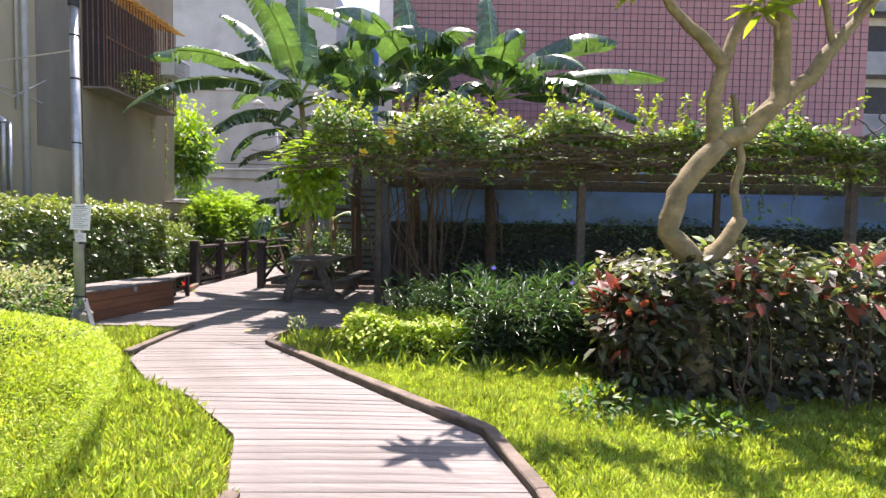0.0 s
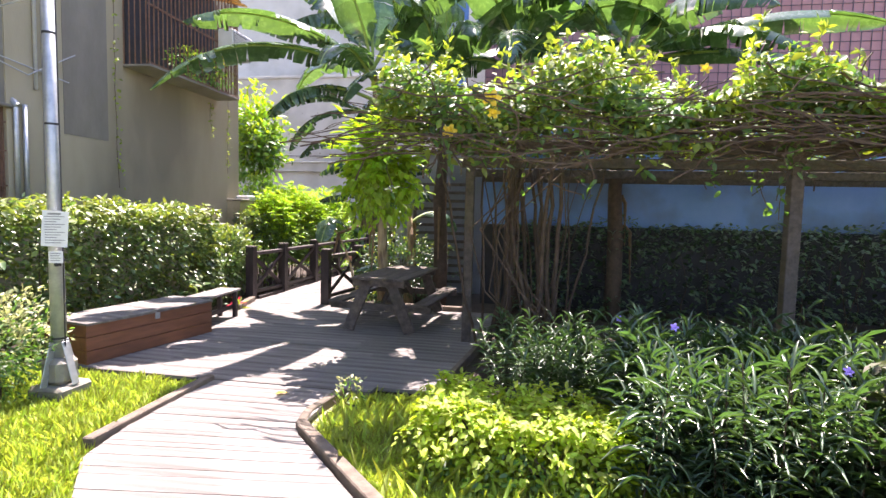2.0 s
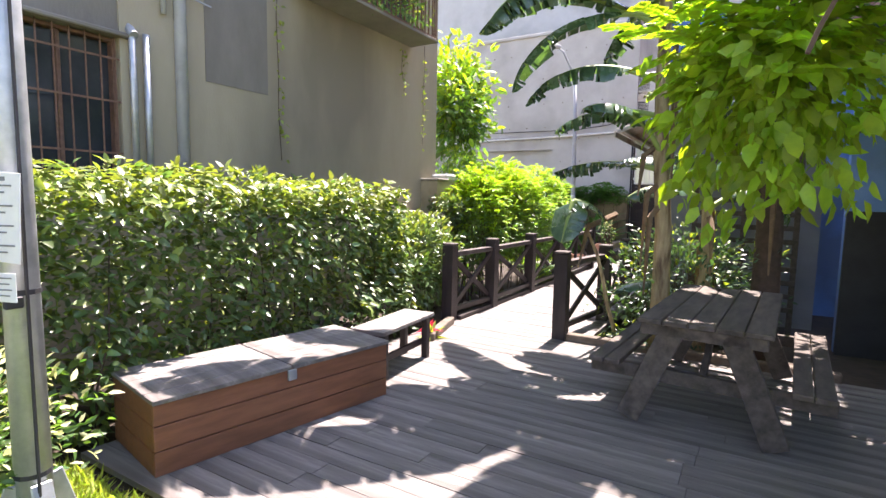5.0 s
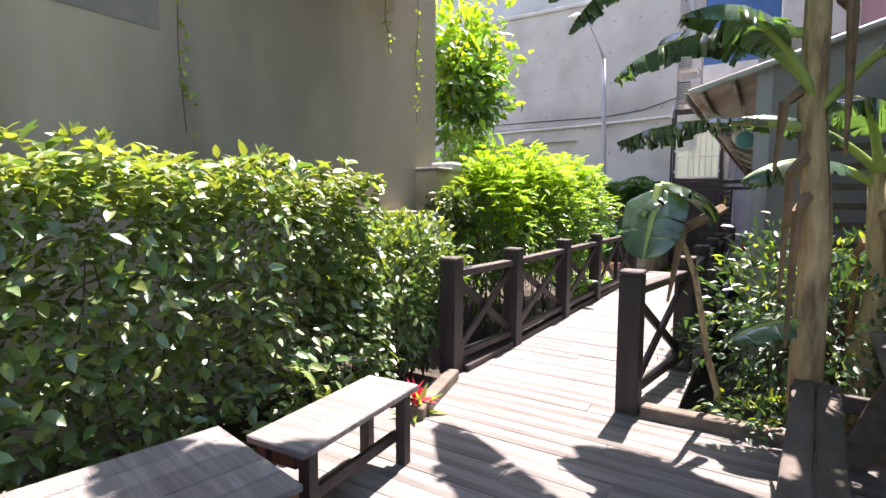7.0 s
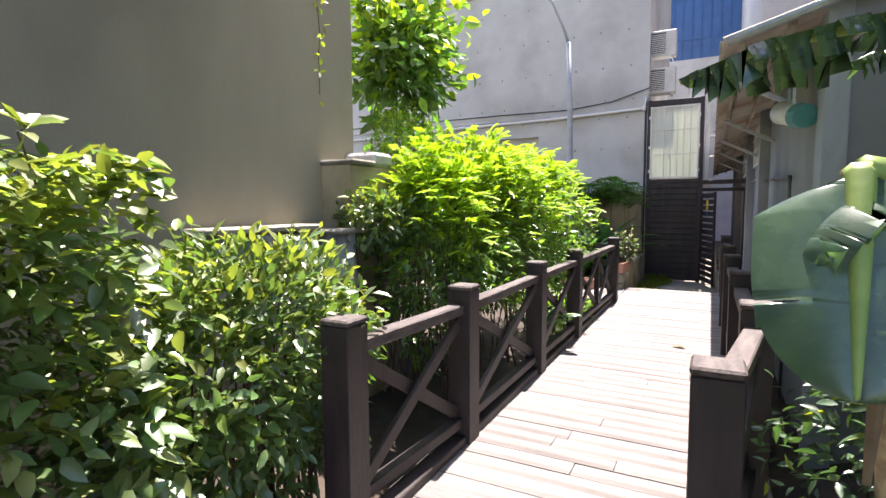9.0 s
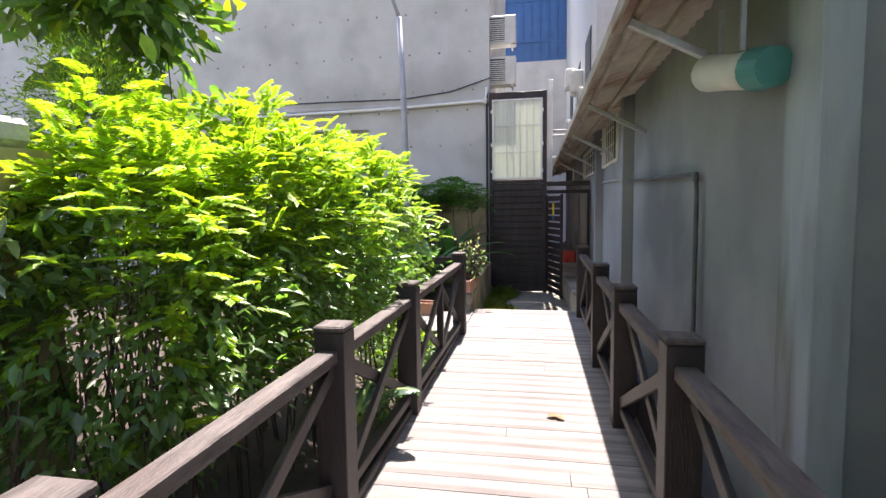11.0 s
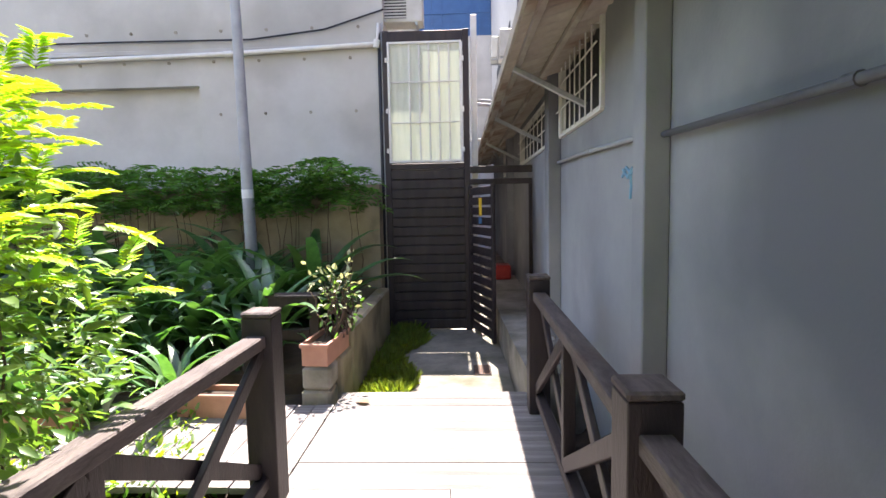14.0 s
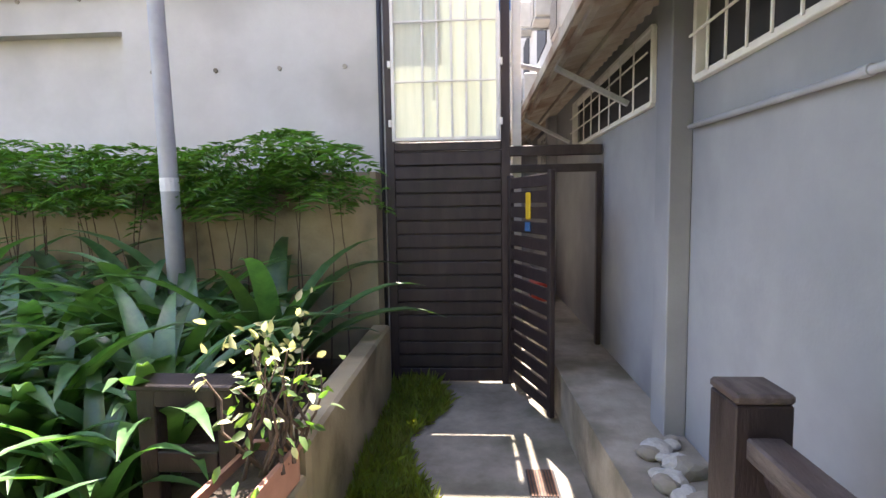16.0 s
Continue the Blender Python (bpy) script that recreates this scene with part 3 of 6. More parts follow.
LEFT_POSTS = [(-5.49, 10.67), (-5.42, 11.73), (-5.415, 13.185), (-5.40, 14.53), (-5.38, 16.87)]
RIGHT_POSTS = [(-4.07, 10.65), (-3.89, 11.82), (-3.90, 13.16), (-3.908, 14.51), (-3.908, 15.82), (-3.885, 17.98)]
for line in (LEFT_POSTS, RIGHT_POSTS):
    for p in line:
        post((*p, 0))
    for p, q in zip(line, line[1:]):
        rail_panel(p, q)
tagged(part("bridge_kerb", box((-5.47, 10.75, 0.0), (-5.37, 17.0, 0.055), 0.006), DARKWOOD), "dark brown timber edge of the bridge", "kerb", kind=S)


# ---- timber kerbs ----
def kerb(name, pts, w=0.09, z0=-0.12, z1=0.05):
    t = thing(name, (*pts[0], 0), "weathered timber kerb along the boardwalk", "kerb", kind=S)
    o = Vector((*pts[0], 0))
    for p, q in zip(pts, pts[1:]):
        zz = (z0 + z1) / 2
        part("beam", beam(Vector((*p, zz)) - o, Vector((*q, zz)) - o, w, z1 - z0, 0.008), KERBWOOD, t)


kerb("kerb_path_right", [(0.47, -3.9), (0.45, 1.6), (0.33, 2.55), (0.11, 3.36), (-2.24, 5.79)])
kerb("kerb_path_end", [(-2.27, 5.84), (-2.32, 6.1), (-2.22, 6.62)], 0.07, -0.12, 0.02)
kerb("kerb_left_corner", [(-3.55, 6.62), (-3.52, 5.2)], 0.08, -0.12, 0.045)
kerb("kerb_path_left", [(-1.24, 1.2), (-1.30, 2.5)], 0.10, -0.12, 0.03)
kerb("kerb_platform_front", [(-1.4, 6.80), (-1.12, 9.0)], 0.06, -0.12, 0.03)
kerb("kerb_platform_back", [(-3.98, 10.62), (-3.0, 10.64), (-1.6, 10.64)], 0.10, -0.05, 0.08)
kerb("kerb_bridge_left", [(-5.20, 9.75), (-5.40, 10.55)], 0.10, -0.05, 0.08)


# ---- planter box and bench ----
def storage_box():
    t = thing("storage_box", (-5.02, 7.5, 0), "long red-brown timber box with a bleached plank lid beside the hedge", "box")
    t.matrix_world = pose(-5.15, 7.56, 0, 0, 0, -11)
    L = 0.82
    for z0, z1 in [(0.0, 0.135), (0.14, 0.275), (0.28, 0.40)]:
        part("side_board", box((0.30, -L, z0), (0.325, L, z1), 0.004), BOXWOOD, t)
        part("side_board", box((-0.325, -L, z0), (-0.30, L, z1), 0.004), BOXWOOD, t)
        part("end_board", box((-0.30, -L, z0), (0.30, -L + 0.025, z1), 0.004), BOXWOOD, t)
        part("end_board", box((-0.30, L - 0.025, z0), (0.30, L, z1), 0.004), BOXWOOD, t)
    for half in (-1, 1):
        lid = new("lid")
        lid.parent = t
        lid.location = (0, half * (L / 2 + 0.006), 0.40)
        for i in range(5):
            x = -0.345 + 0.138 * i
            part("lid_board", box((x + 0.003, -L / 2, 0.0), (x + 0.135, L / 2, 0.028), 0.004), DECK, lid)
        for y in (-L / 2 + 0.05, L / 2 - 0.09):
            part("batten", box((-0.29, y, -0.02), (0.29, y + 0.04, 0.0), 0.003), BOXWOOD, lid)
    part("latch", box((0.326, -0.03, 0.33), (0.345, 0.03, 0.40), 0.004), GALV, t, "small steel latch")


storage_box()


def bench():
    t = thing("bench", (-5.03, 8.90, 0), "low bench with a worn seat plank by the hedge", "bench", turn=4)
    part("seat", box((-0.165, -0.44, 0.385), (0.165, 0.44, 0.42), 0.006), DECK, t, "sun-bleached seat plank")
    for sy in (-0.37, 0.35):
        for sx in (-0.12, 0.12):
            part("leg", box((sx - 0.03, sy - 0.03, 0), (sx + 0.03, sy + 0.03, 0.383), 0.004), DARKWOOD, t)
        part("crosspiece", box((-0.07, sy - 0.02, 0.30), (0.07, sy + 0.02, 0.38), 0.003), DARKWOOD, t)
    part("stretcher", box((0.06, -0.37, 0.12), (0.09, 0.35, 0.18), 0.004), DARKWOOD, t)


bench()


# ---- picnic table ----
def picnic_table():
    t = thing("picnic_table", (-2.52, 9.66, 0), "dark weathered timber picnic table with fixed benches", "table", turn=-4)
    H, L = 0.74, 0.88
    for i in range(5):
        x = -0.39 + 0.157 * i
        part("tabletop_board", box((x, -L, H - 0.035), (x + 0.150, L, H), 0.006), GREYWOOD, t)
    for s in (-1, 1):
        for i in range(2):
            x = s * 0.60 + (i - 1) * 0.11
            part("seat_board", box((x + 0.003, -L, 0.385), (x + 0.107, L, 0.42), 0.006), GREYWOOD, t)
    for y in (-0.80, 0.80):
        part("top_batten", box((-0.38, y - 0.025, H - 0.12), (0.36, y + 0.025, H - 0.036), 0.004), GREYWOOD, t)
        part("seat_beam", box((-0.72, y + 0.025, 0.29), (0.72, y + 0.07, 0.384), 0.004), GREYWOOD, t)
        for s in (-1, 1):
            part("leg", beam((s * 0.17, y, H - 0.05), (s * 0.44, y, 0.02), 0.05, 0.15), GREYWOOD, t)
    for s in (-1, 1):
        part("brace", beam((0, s * 0.72, 0.32), (0, s * 0.15, H - 0.06), 0.04, 0.08), GREYWOOD, t)


picnic_table()


# ---- lamp posts ----
def pole_with_plate():
    t = thing("lamp_post", (-4.60, 6.03, -0.06), "galvanised steel lamp post on a concrete footing with a paper notice", "lamp post")
    part("pole", tube([(0, 0, 0.25), (-0.01, 0, 2.0), (-0.02, 0, 3.95)], [0.060, 0.052, 0.042], 14), GALV, t, smooth=True)
    bm = bmesh.new()
    add_box(bm, (-0.17, -0.17, 0.0), (0.17, 0.17, 0.13), 0.025)
    add_box(bm, (-0.11, -0.11, 0.13), (0.11, 0.11, 0.36), 0.04)
    part("footing", bm, CEMENT, t, "rough concrete footing")
    for a in (0, 90, 180, 270):
        part("gusset", beam(pose(0, 0, 0, 0, 0, a) @ Vector((0.16, 0, 0.13)), pose(0, 0, 0, 0, 0, a) @ Vector((0.058, 0, 0.50)), 0.010, 0.07), GALV, t)
    for z in (0.52, 1.2, 2.35, 3.1, 3.6):
        part("band", tube([(-z * 0.005, 0, z), (-z * 0.005, 0, z + 0.018)], 0.060 if z < 2 else 0.052, 14), BLACKM, t, "thin dark steel strap")
    part("junction_box", box((0.045, -0.075, 1.16), (0.07, -0.02, 1.20), 0.004), BLACKM, t)
    part("cable", tube([(0.07, -0.01, 0.4), (0.075, -0.012, 1.2), (0.07, -0.01, 2.2), (0.05, 0, 3.7)], 0.006, 5), BLACKM, t, "thin dark cable")
    sh = new("lamp_head")
    sh.parent = t
    sh.location = (-0.02, 0, 3.95)
    part("neck", tube([(0, 0, 0), (0, 0, 0.16)], [0.06, 0.055], 12), BLACKM, sh)
    part("shade", tube([(0, 0, 0.16), (0, 0, 0.20), (0, 0, 0.42), (0, 0, 0.50)], [0.09, 0.15, 0.20, 0.05], 16), WHITEP, sh, "milky lamp globe", True)
    n = thing("notice", (-4.52, 5.95, 1.42), "white laminated paper notice taped to the steel lamp post", "sign", turn=20)
    part("sheet", box((-0.10, -0.012, -0.15), (0.10, -0.008, 0.15), 0.001, pose(0, 0, 0, 0, 4)), PAPER, n)
    bm = bmesh.new()
    for i in range(11):
        add_box(bm, (-0.075, -0.0145, 0.10 - 0.022 * i), (0.075 - 0.03 * (i % 3), -0.0125, 0.106 - 0.022 * i))
    add_box(bm, (-0.05, -0.0145, 0.118), (0.05, -0.0125, 0.132))
    part("printing", bm, INK, n, "rows of unreadable grey print")
    n2 = thing("small_notice", (-4.53, 5.96, 1.18), "small white label taped to the steel lamp post", "sign", turn=20)
    part("sheet", box((-0.055, -0.01, -0.05), (0.055, -0.007, 0.05), 0.001), PAPER, n2)
    bm = bmesh.new()
    for i in range(4):
        add_box(bm, (-0.04, -0.0125, 0.03 - 0.02 * i), (0.04 - 0.01 * (i % 2), -0.0105, 0.035 - 0.02 * i))
    part("printing", bm, INK, n2)


pole_with_plate()


def street_lamp():
    t = thing("street_lamp", (-6.90, 20.3, 0), "slim grey steel street lamp with a curved arm", "lamp post")
    part("pole", tube([(0.06, 0, 0), (0.03, 0, 1.7), (0, 0, 3.6), (-0.05, 0, 4.95)], [0.07, 0.065, 0.055, 0.045], 12), PIPEM, t, "slightly leaning pole", True)
    part("arm", tube([(-0.05, 0, 4.93), (-0.16, -0.1, 5.3), (-0.34, -0.25, 5.75), (-0.50, -0.38, 5.9)], [0.035, 0.03, 0.028, 0.025], 10), PIPEM, t, smooth=True)
    part("lamp_head", tube([(-0.42, -0.32, 5.88), (-0.60, -0.46, 5.93), (-0.78, -0.6, 5.90)], [0.05, 0.10, 0.03], 12), WHITEP, t, "pale oval lamp head", True)
    part("sticker", tube([(0.032, 0, 1.58), (0.030, 0, 1.68)], 0.0675, 14), PAPER, t, "round pale sticker")


street_lamp()


# ---- gate at the end ----
def gate():
    GY = 21.35
    t = thing("timber_gate", (-4.80, GY, 0), "tall dark brown slatted timber gate panel", "gate")
    for x in (-0.62, 0.43):
        part("stile", box((x, -0.03, -0.24), (x + 0.08, 0.05, 3.74), 0.005), DARKWOOD, t)
    n = 17
    for i in range(n):
        z = -0.20 + 2.14 / n * i
        part("slat", box((-0.54, -0.035 + 0.004 * (i % 2), z), (0.43, -0.01, z + 2.14 / n - 0.014), 0.005), DARKWOOD, t)
    part("backing_board", box((-0.54, 0.0, -0.22), (0.43, 0.015, 1.94), 0), DARKWOOD, t)
    part("middle_rail", box((-0.54, -0.032, 1.945), (0.43, 0.04, 2.02), 0.005), DARKWOOD, t)
    part("top_rail", box((-0.54, -0.032, 3.60), (0.43, 0.04, 3.73), 0.005), DARKWOOD, t)
    g = thing("window_panel", (-4.87, GY - 0.05, 2.81), "tall frosted window panel behind white bars above the slatted gate", "window")
    part("pane", box((-0.465, 0.015, -0.76), (0.465, 0.022, 0.76), 0), FROST, g, "frosted ribbed plastic pane")
    fr = bmesh.new()
    for x in (-0.485, 0.455):
        add_box(fr, (x, -0.012, -0.78), (x + 0.03, 0.012, 0.78), 0.003)
    for z in (-0.78, 0.75):
        add_box(fr, (-0.455, -0.012, z), (0.455, 0.012, z + 0.03), 0.003)
    part("frame", fr, WHITEP, g, "white steel frame")
    for x in (-0.20, -0.07, 0.06, 0.19, 0.32):
        part("bar", box((x - 0.011, -0.008, -0.75), (x + 0.011, 0.008, 0.75), 0.003), WHITEP, g)
    for z in (-0.26, 0.26):
        part("bar", box((-0.455, -0.024, z - 0.008), (0.455, -0.009, z + 0.008), 0.003), WHITEP, g)
    for z in (-0.62, -0.1, 0.55):
        for x in (-0.515, 0.486):
            part("hinge", box((x, -0.018, z - 0.03), (x + 0.028, 0.010, z + 0.03), 0.003), WHITEP, g)
    # open door leaf and lintel
    f = thing("gate_frame", (-3.9, GY, 0), "dark brown timber lintel and post over the alley entrance", "gate frame")
    part("beam", box((-0.39, -0.03, 1.88), (0.43, 0.04, 1.97), 0.005), DARKWOOD, f)
    part("beam", box((-0.39, -0.03, 1.73), (0.43, 0.04, 1.80), 0.005), DARKWOOD, f)
    part("post", box((0.385, -0.03, 0.14), (0.43, 0.04, 1.73), 0.005), DARKWOOD, f)
    d = thing("open_gate_leaf", (-4.36, GY - 0.06, 0.1), "open dark brown lattice gate leaf with gaps between slats", "gate")
    d.matrix_world = pose(-4.30, GY - 0.07, -0.20, 0, 0, -72)
    for x in (0.0, 0.80):
        part("stile", box((x, -0.02, 0), (x + 0.06, 0.02, 1.90), 0.004), DARKWOOD, d)
    for i in range(15):
        part("slat", box((0.06, -0.012, 0.03 + 0.125 * i), (0.80, 0.012, 0.125 + 0.125 * i), 0.003), DARKWOOD, d)
    part("hanging_tag", box((0.42, -0.03, 1.52), (0.50, -0.014, 1.74), 0.006), YELLOWP, d, "yellow and blue plastic tag")
    part("hanging_tag", box((0.41, -0.032, 1.42), (0.50, -0.014, 1.50), 0.006), BLUECLAD, d, "blue plastic tag")


FROST = mat("frosted_plastic", (0.66, 0.70, 0.60), (0.80, 0.82, 0.72), 2, 0.45, 0.1, 12, stretch=(6, 6, 0.5), trans=0.35)
gate()
pipe_run("service_pipe", [(-16, CY - 0.06, 3.34), (-10, CY - 0.06, 3.5), (-7.5, CY - 0.06, 3.53), (-5.5, CY - 0.06, 3.60), (-5.46, CY - 0.06, 3.86)], 0.032, WHITEP, "cream pipe running along the concrete wall", joints=(1, 2, 3))
pipe_run("wall_conduit", [(-5.47, CY - 0.05, 0.1), (-5.47, CY - 0.05, 3.8)], 0.022, BLACKM, "thin dark conduit at the corner of the concrete wall")
cab = tube([(-16, CY - 0.03, 3.75), (-9, CY - 0.03, 3.74), (-7.2, CY - 0.03, 3.72), (-6.2, CY - 0.03, 3.82), (-5.4, CY - 0.03, 4.05)], 0.012, 5)
tagged(part("wall_cable", cab, BLACKM), "thin dark cable clipped to the concrete wall", "cable")


def aircon(at, turn=0.0, w=0.8, h=0.56):
    t = thing("air_conditioner", at, "boxy pale outdoor air conditioner with a louvred grille on wall brackets", "air conditioner", "outdoor air conditioners", turn)
    part("casing", box((-w / 2, 0, 0), (w / 2, 0.30, h), 0.012), ACM, t)
    part("grille_backing", box((-w / 2 + 0.04, -0.006, 0.05), (w / 2 - 0.22, -0.001, h - 0.05), 0), BLACKM, t, "dark recess behind the louvres")
    for i in range(11):
        part("louvre", box((-w / 2 + 0.04, -0.016, 0.055 + i * (h - 0.12) / 11), (w / 2 - 0.22, -0.007, 0.075 + i * (h - 0.12) / 11), 0.001), ACM, t)
    for x in (-w / 2 + 0.08, w / 2 - 0.1):
        part("bracket", box((x, 0.0, -0.04), (x + 0.03, 0.42, -0.002), 0.003), GALV, t)
    return t


aircon((-5.30, 21.62, 3.95))
aircon((-5.30, 21.62, 4.75))
for i, (y, z) in enumerate([(23.5, 3.6), (26, 4.6), (28, 3.6), (29, 5.4)]):
    aircon((-3.56, y, z), -90, 0.75, 0.55)
aircon((-4.615, 23.4, 2.75), 90, 0.7, 0.5)
aircon((-4.615, 25.2, 3.2), 90, 0.7, 0.5)
tagged(part("alley_corner_trim", box((-4.26, 21.42, -0.24), (-4.18, 21.6, 3.95), 0.004), WHITEP), "white painted trim post behind the gate", kind=S)
for i, (x, z) in enumerate([(-3.5, 3.0), (-3.4, 3.25), (-3.6, 2.7)]):
    pipe_run("alley_pipe", [(x - 0.7, 22.5 + i, z), (x - 0.3, 23.2 + i, z + 0.1), (x, 24 + i, z - 0.2)], 0.03, PIPEM, "grey pipes crossing above the alley")
# buildings above the alley
upper = thing("alley_building", (-2.9, 26, 0), "narrow pale building with pipes over the alley", "building", kind=S)
house_part("wall", (-3.25, 22.5, 3.4), (-1.0, 33.9, 12), ACM, "pale tiled upper wall", 0, upper)
for i in range(3):
    house_part("window", (-3.27, 23.5 + 3 * i, 4.4), (-3.255, 24.9 + 3 * i, 5.6), BLACKM, "dark window", 0, upper)


# ---- vegetation ----
L_CROTONPALE = leafy("pale_croton_leaf", (0.12, 0.17, 0.05), (0.30, 0.32, 0.14), 0.3, 0.3, 0.4, (1.4, 1.5, 0.7))
PLASTER = mat("broken_plaster", (0.34, 0.33, 0.31), (0.52, 0.51, 0.48), 14, 0.9, 0.9, 30)
SPRAY = mat("blue_spray_paint", (0.16, 0.36, 0.52), (0.24, 0.44, 0.60), 12, 0.6, 0.0)
L_CREAM = leafy("cream_variegated_leaf", (0.36, 0.38, 0.16), (0.55, 0.55, 0.32), 0.45, 0.35, 0.25, (1.3, 1.3, 0.9))

def hedge_block(name, a, b, k, size, label, group="", mats=(L_HEDGE, L_HEDGEPALE), brightshare=0.12, seed=1, depth=0.3, lump=0.10, sides=(1, 1, 1, 1, 1), stemk=30):
    c = ((a[0] + b[0]) / 2, (a[1] + b[1]) / 2, 0)
    t = thing(name, c, label, "hedge", group)
    p, d = box_points(k, a, b, depth, lump, seed, sides)
    p -= np.array(c)
    nn = unit(d * 0.45 + rng.normal(size=d.shape) * 0.5 + np.array((0, 0, 1.15)))
    dd = unit(np.cross(nn, rng.normal(size=d.shape)) + d * 0.5 + np.array((0, 0, -0.25)))
    ln = size * rng.uniform(0.5, 1.35, k)
    # extra bright leaves near the top: young growth plus sunlight put into colour
    high = p[:, 2] > (b[2] - 0.22)
    isbright = (rng.random(k) < brightshare) | (high & (rng.random(k) < brightshare * 2.5))
    leaf_mesh("foliage", p[~isbright], dd[~isbright], nn[~isbright], ln[~isbright], ln[~isbright] * 0.5, mats[0], t, "glossy dark green leaves")
    leaf_mesh("new_growth", p[isbright], dd[isbright], nn[isbright], ln[isbright], ln[isbright] * 0.5, mats[1], t, "bright young leaves, thicker at the top to read as sunlit")
    if stemk:
        st_ = part("stem", stems(stemk, (a[0] - c[0] + 0.1, a[1] - c[1] + 0.05, b[0] - c[0] - 0.1, b[1] - c[1] - 0.05), b[2] * 0.9), STEM, t, "thin brown twiggy stems")
        tagged(st_, kind="stuff")
    return t


def bush(name, at, radii, k, size, label, mats, share=0.3, seed=0, zc=None, ratio=0.42, up=0.3, stemk=14, category="shrub", simple=False, lump=0.25, shell=0.45, flat=0.6, frond=0, thin=0):
    t = thing(name, (at[0], at[1], at[2]), label, category)
    zc = radii[2] if zc is None else zc
    p, d = bush_points(k, (0, 0, zc), radii, lump, shell, seed)
    p[:, 2] = np.maximum(p[:, 2], 0.02)
    if thin:
        keep = rng.random(k) > thin * np.clip(0.35 - (p[:, 2] - zc) / radii[2], 0, 1)
        p, d = p[keep], d[keep]
        k = len(p)
    nn = unit(d * 0.5 + rng.normal(size=d.shape) * 0.45 + np.array((0, 0, flat)))
    dd = unit(d + rng.normal(size=d.shape) * 0.6 + np.array((0, 0, up - 0.3)))
    ln = size * rng.uniform(0.6, 1.3, k)
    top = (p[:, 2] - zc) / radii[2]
    # leaves of mats[1] become more frequent with height
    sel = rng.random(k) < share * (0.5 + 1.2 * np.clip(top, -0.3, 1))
    leaf_mesh("foliage", p[~sel], dd[~sel], nn[~sel], ln[~sel], ln[~sel] * ratio, mats[0], t, simple=simple)
    if frond:
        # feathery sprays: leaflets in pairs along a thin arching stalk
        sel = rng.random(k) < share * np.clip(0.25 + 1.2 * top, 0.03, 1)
        q, qd = p[sel], unit(d[sel] * 0.75 * np.array((1, 1, 0.5)) + rng.normal(size=(sel.sum(), 3)) * np.array((0.55, 0.55, 0.3)) + np.array((0, 0, 0.12)))
        m = 11
        q, qd = q[::m // 2], qd[::m // 2]
        P, D, Nn = [], [], []
        for j in range(m):
            u = j / (m - 1)
            c = q + qd * (u * frond) + np.array((0, 0, -0.22 * frond * u * u))
            sd = unit(np.cross(qd, np.array((0, 0, 1.0))))
            for s_ in (-1, 1):
                P.append(c)
                D.append(unit(qd * 0.7 + sd * s_ * 0.9 + np.array((0, 0, -0.15))))
                Nn.append(np.array((0, 0, 1.0)) + rng.normal(size=c.shape) * 0.22)
        P, D, Nn = np.concatenate(P), np.concatenate(D), np.concatenate(Nn)
        leaf_mesh("new_growth", P, D, Nn, size * 0.75 * rng.uniform(0.7, 1.2, len(P)), size * ratio * 0.8, mats[1], t, "feathery bright sprays, more of them towards the top", simple=True)
    elif sel.any():
        leaf_mesh("new_growth", p[sel], dd[sel], nn[sel], ln[sel], ln[sel] * ratio, mats[1], t, "brighter leaves, more of them towards the top", simple=simple)
    if stemk:
        part("stem", stems(stemk, (-radii[0] * 0.5, -radii[1] * 0.5, radii[0] * 0.5, radii[1] * 0.5), (zc + radii[2]) * 0.8), STEM, t, "thin brown stems")
    return t


hedge_block("clipped_hedge", (-6.35, 4.2, 0), (-5.62, 10.0, 1.60), 22000, 0.085, "tall clipped hedge of glossy dark green leaves beside the beige building", seed=3, brightshare=0.26)
bush("round_clipped_bush", (-3.65, 2.2, -0.05), (1.5, 2.05, 0.62), 90000, 0.02, "low rounded clipped bush of tiny bright green leaves beside the boardwalk", (L_FINE, L_FINE), 0.0, zc=0.36, simple=True, lump=0.03, shell=0.93, stemk=12)
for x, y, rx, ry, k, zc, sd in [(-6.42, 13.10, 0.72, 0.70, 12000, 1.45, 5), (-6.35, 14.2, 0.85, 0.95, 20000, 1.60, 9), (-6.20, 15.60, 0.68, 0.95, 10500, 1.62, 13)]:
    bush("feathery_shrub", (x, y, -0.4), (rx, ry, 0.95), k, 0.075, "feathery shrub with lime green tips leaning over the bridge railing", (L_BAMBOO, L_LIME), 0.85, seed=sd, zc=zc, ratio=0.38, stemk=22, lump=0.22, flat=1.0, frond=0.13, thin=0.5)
# the pale leaf share of these two shrubs stands in for strong sun
bush("pale_leaved_shrub", (-6.00, 10.60, -0.1), (0.46, 0.75, 0.62), 6000, 0.08, "glossy shrub at the hedge end, leaves coloured pale for sunlight", (L_HEDGE, L_HEDGEPALE), 0.35, seed=18, zc=0.82, stemk=24)
bush("pale_leaved_shrub", (-6.62, 12.55, -0.1), (0.36, 0.42, 0.26), 1500, 0.075, "glossy shrub beside the garden pier, leaves coloured pale for sunlight", (L_HEDGE, L_HEDGEPALE), 0.5, seed=17, zc=1.42, stemk=14)



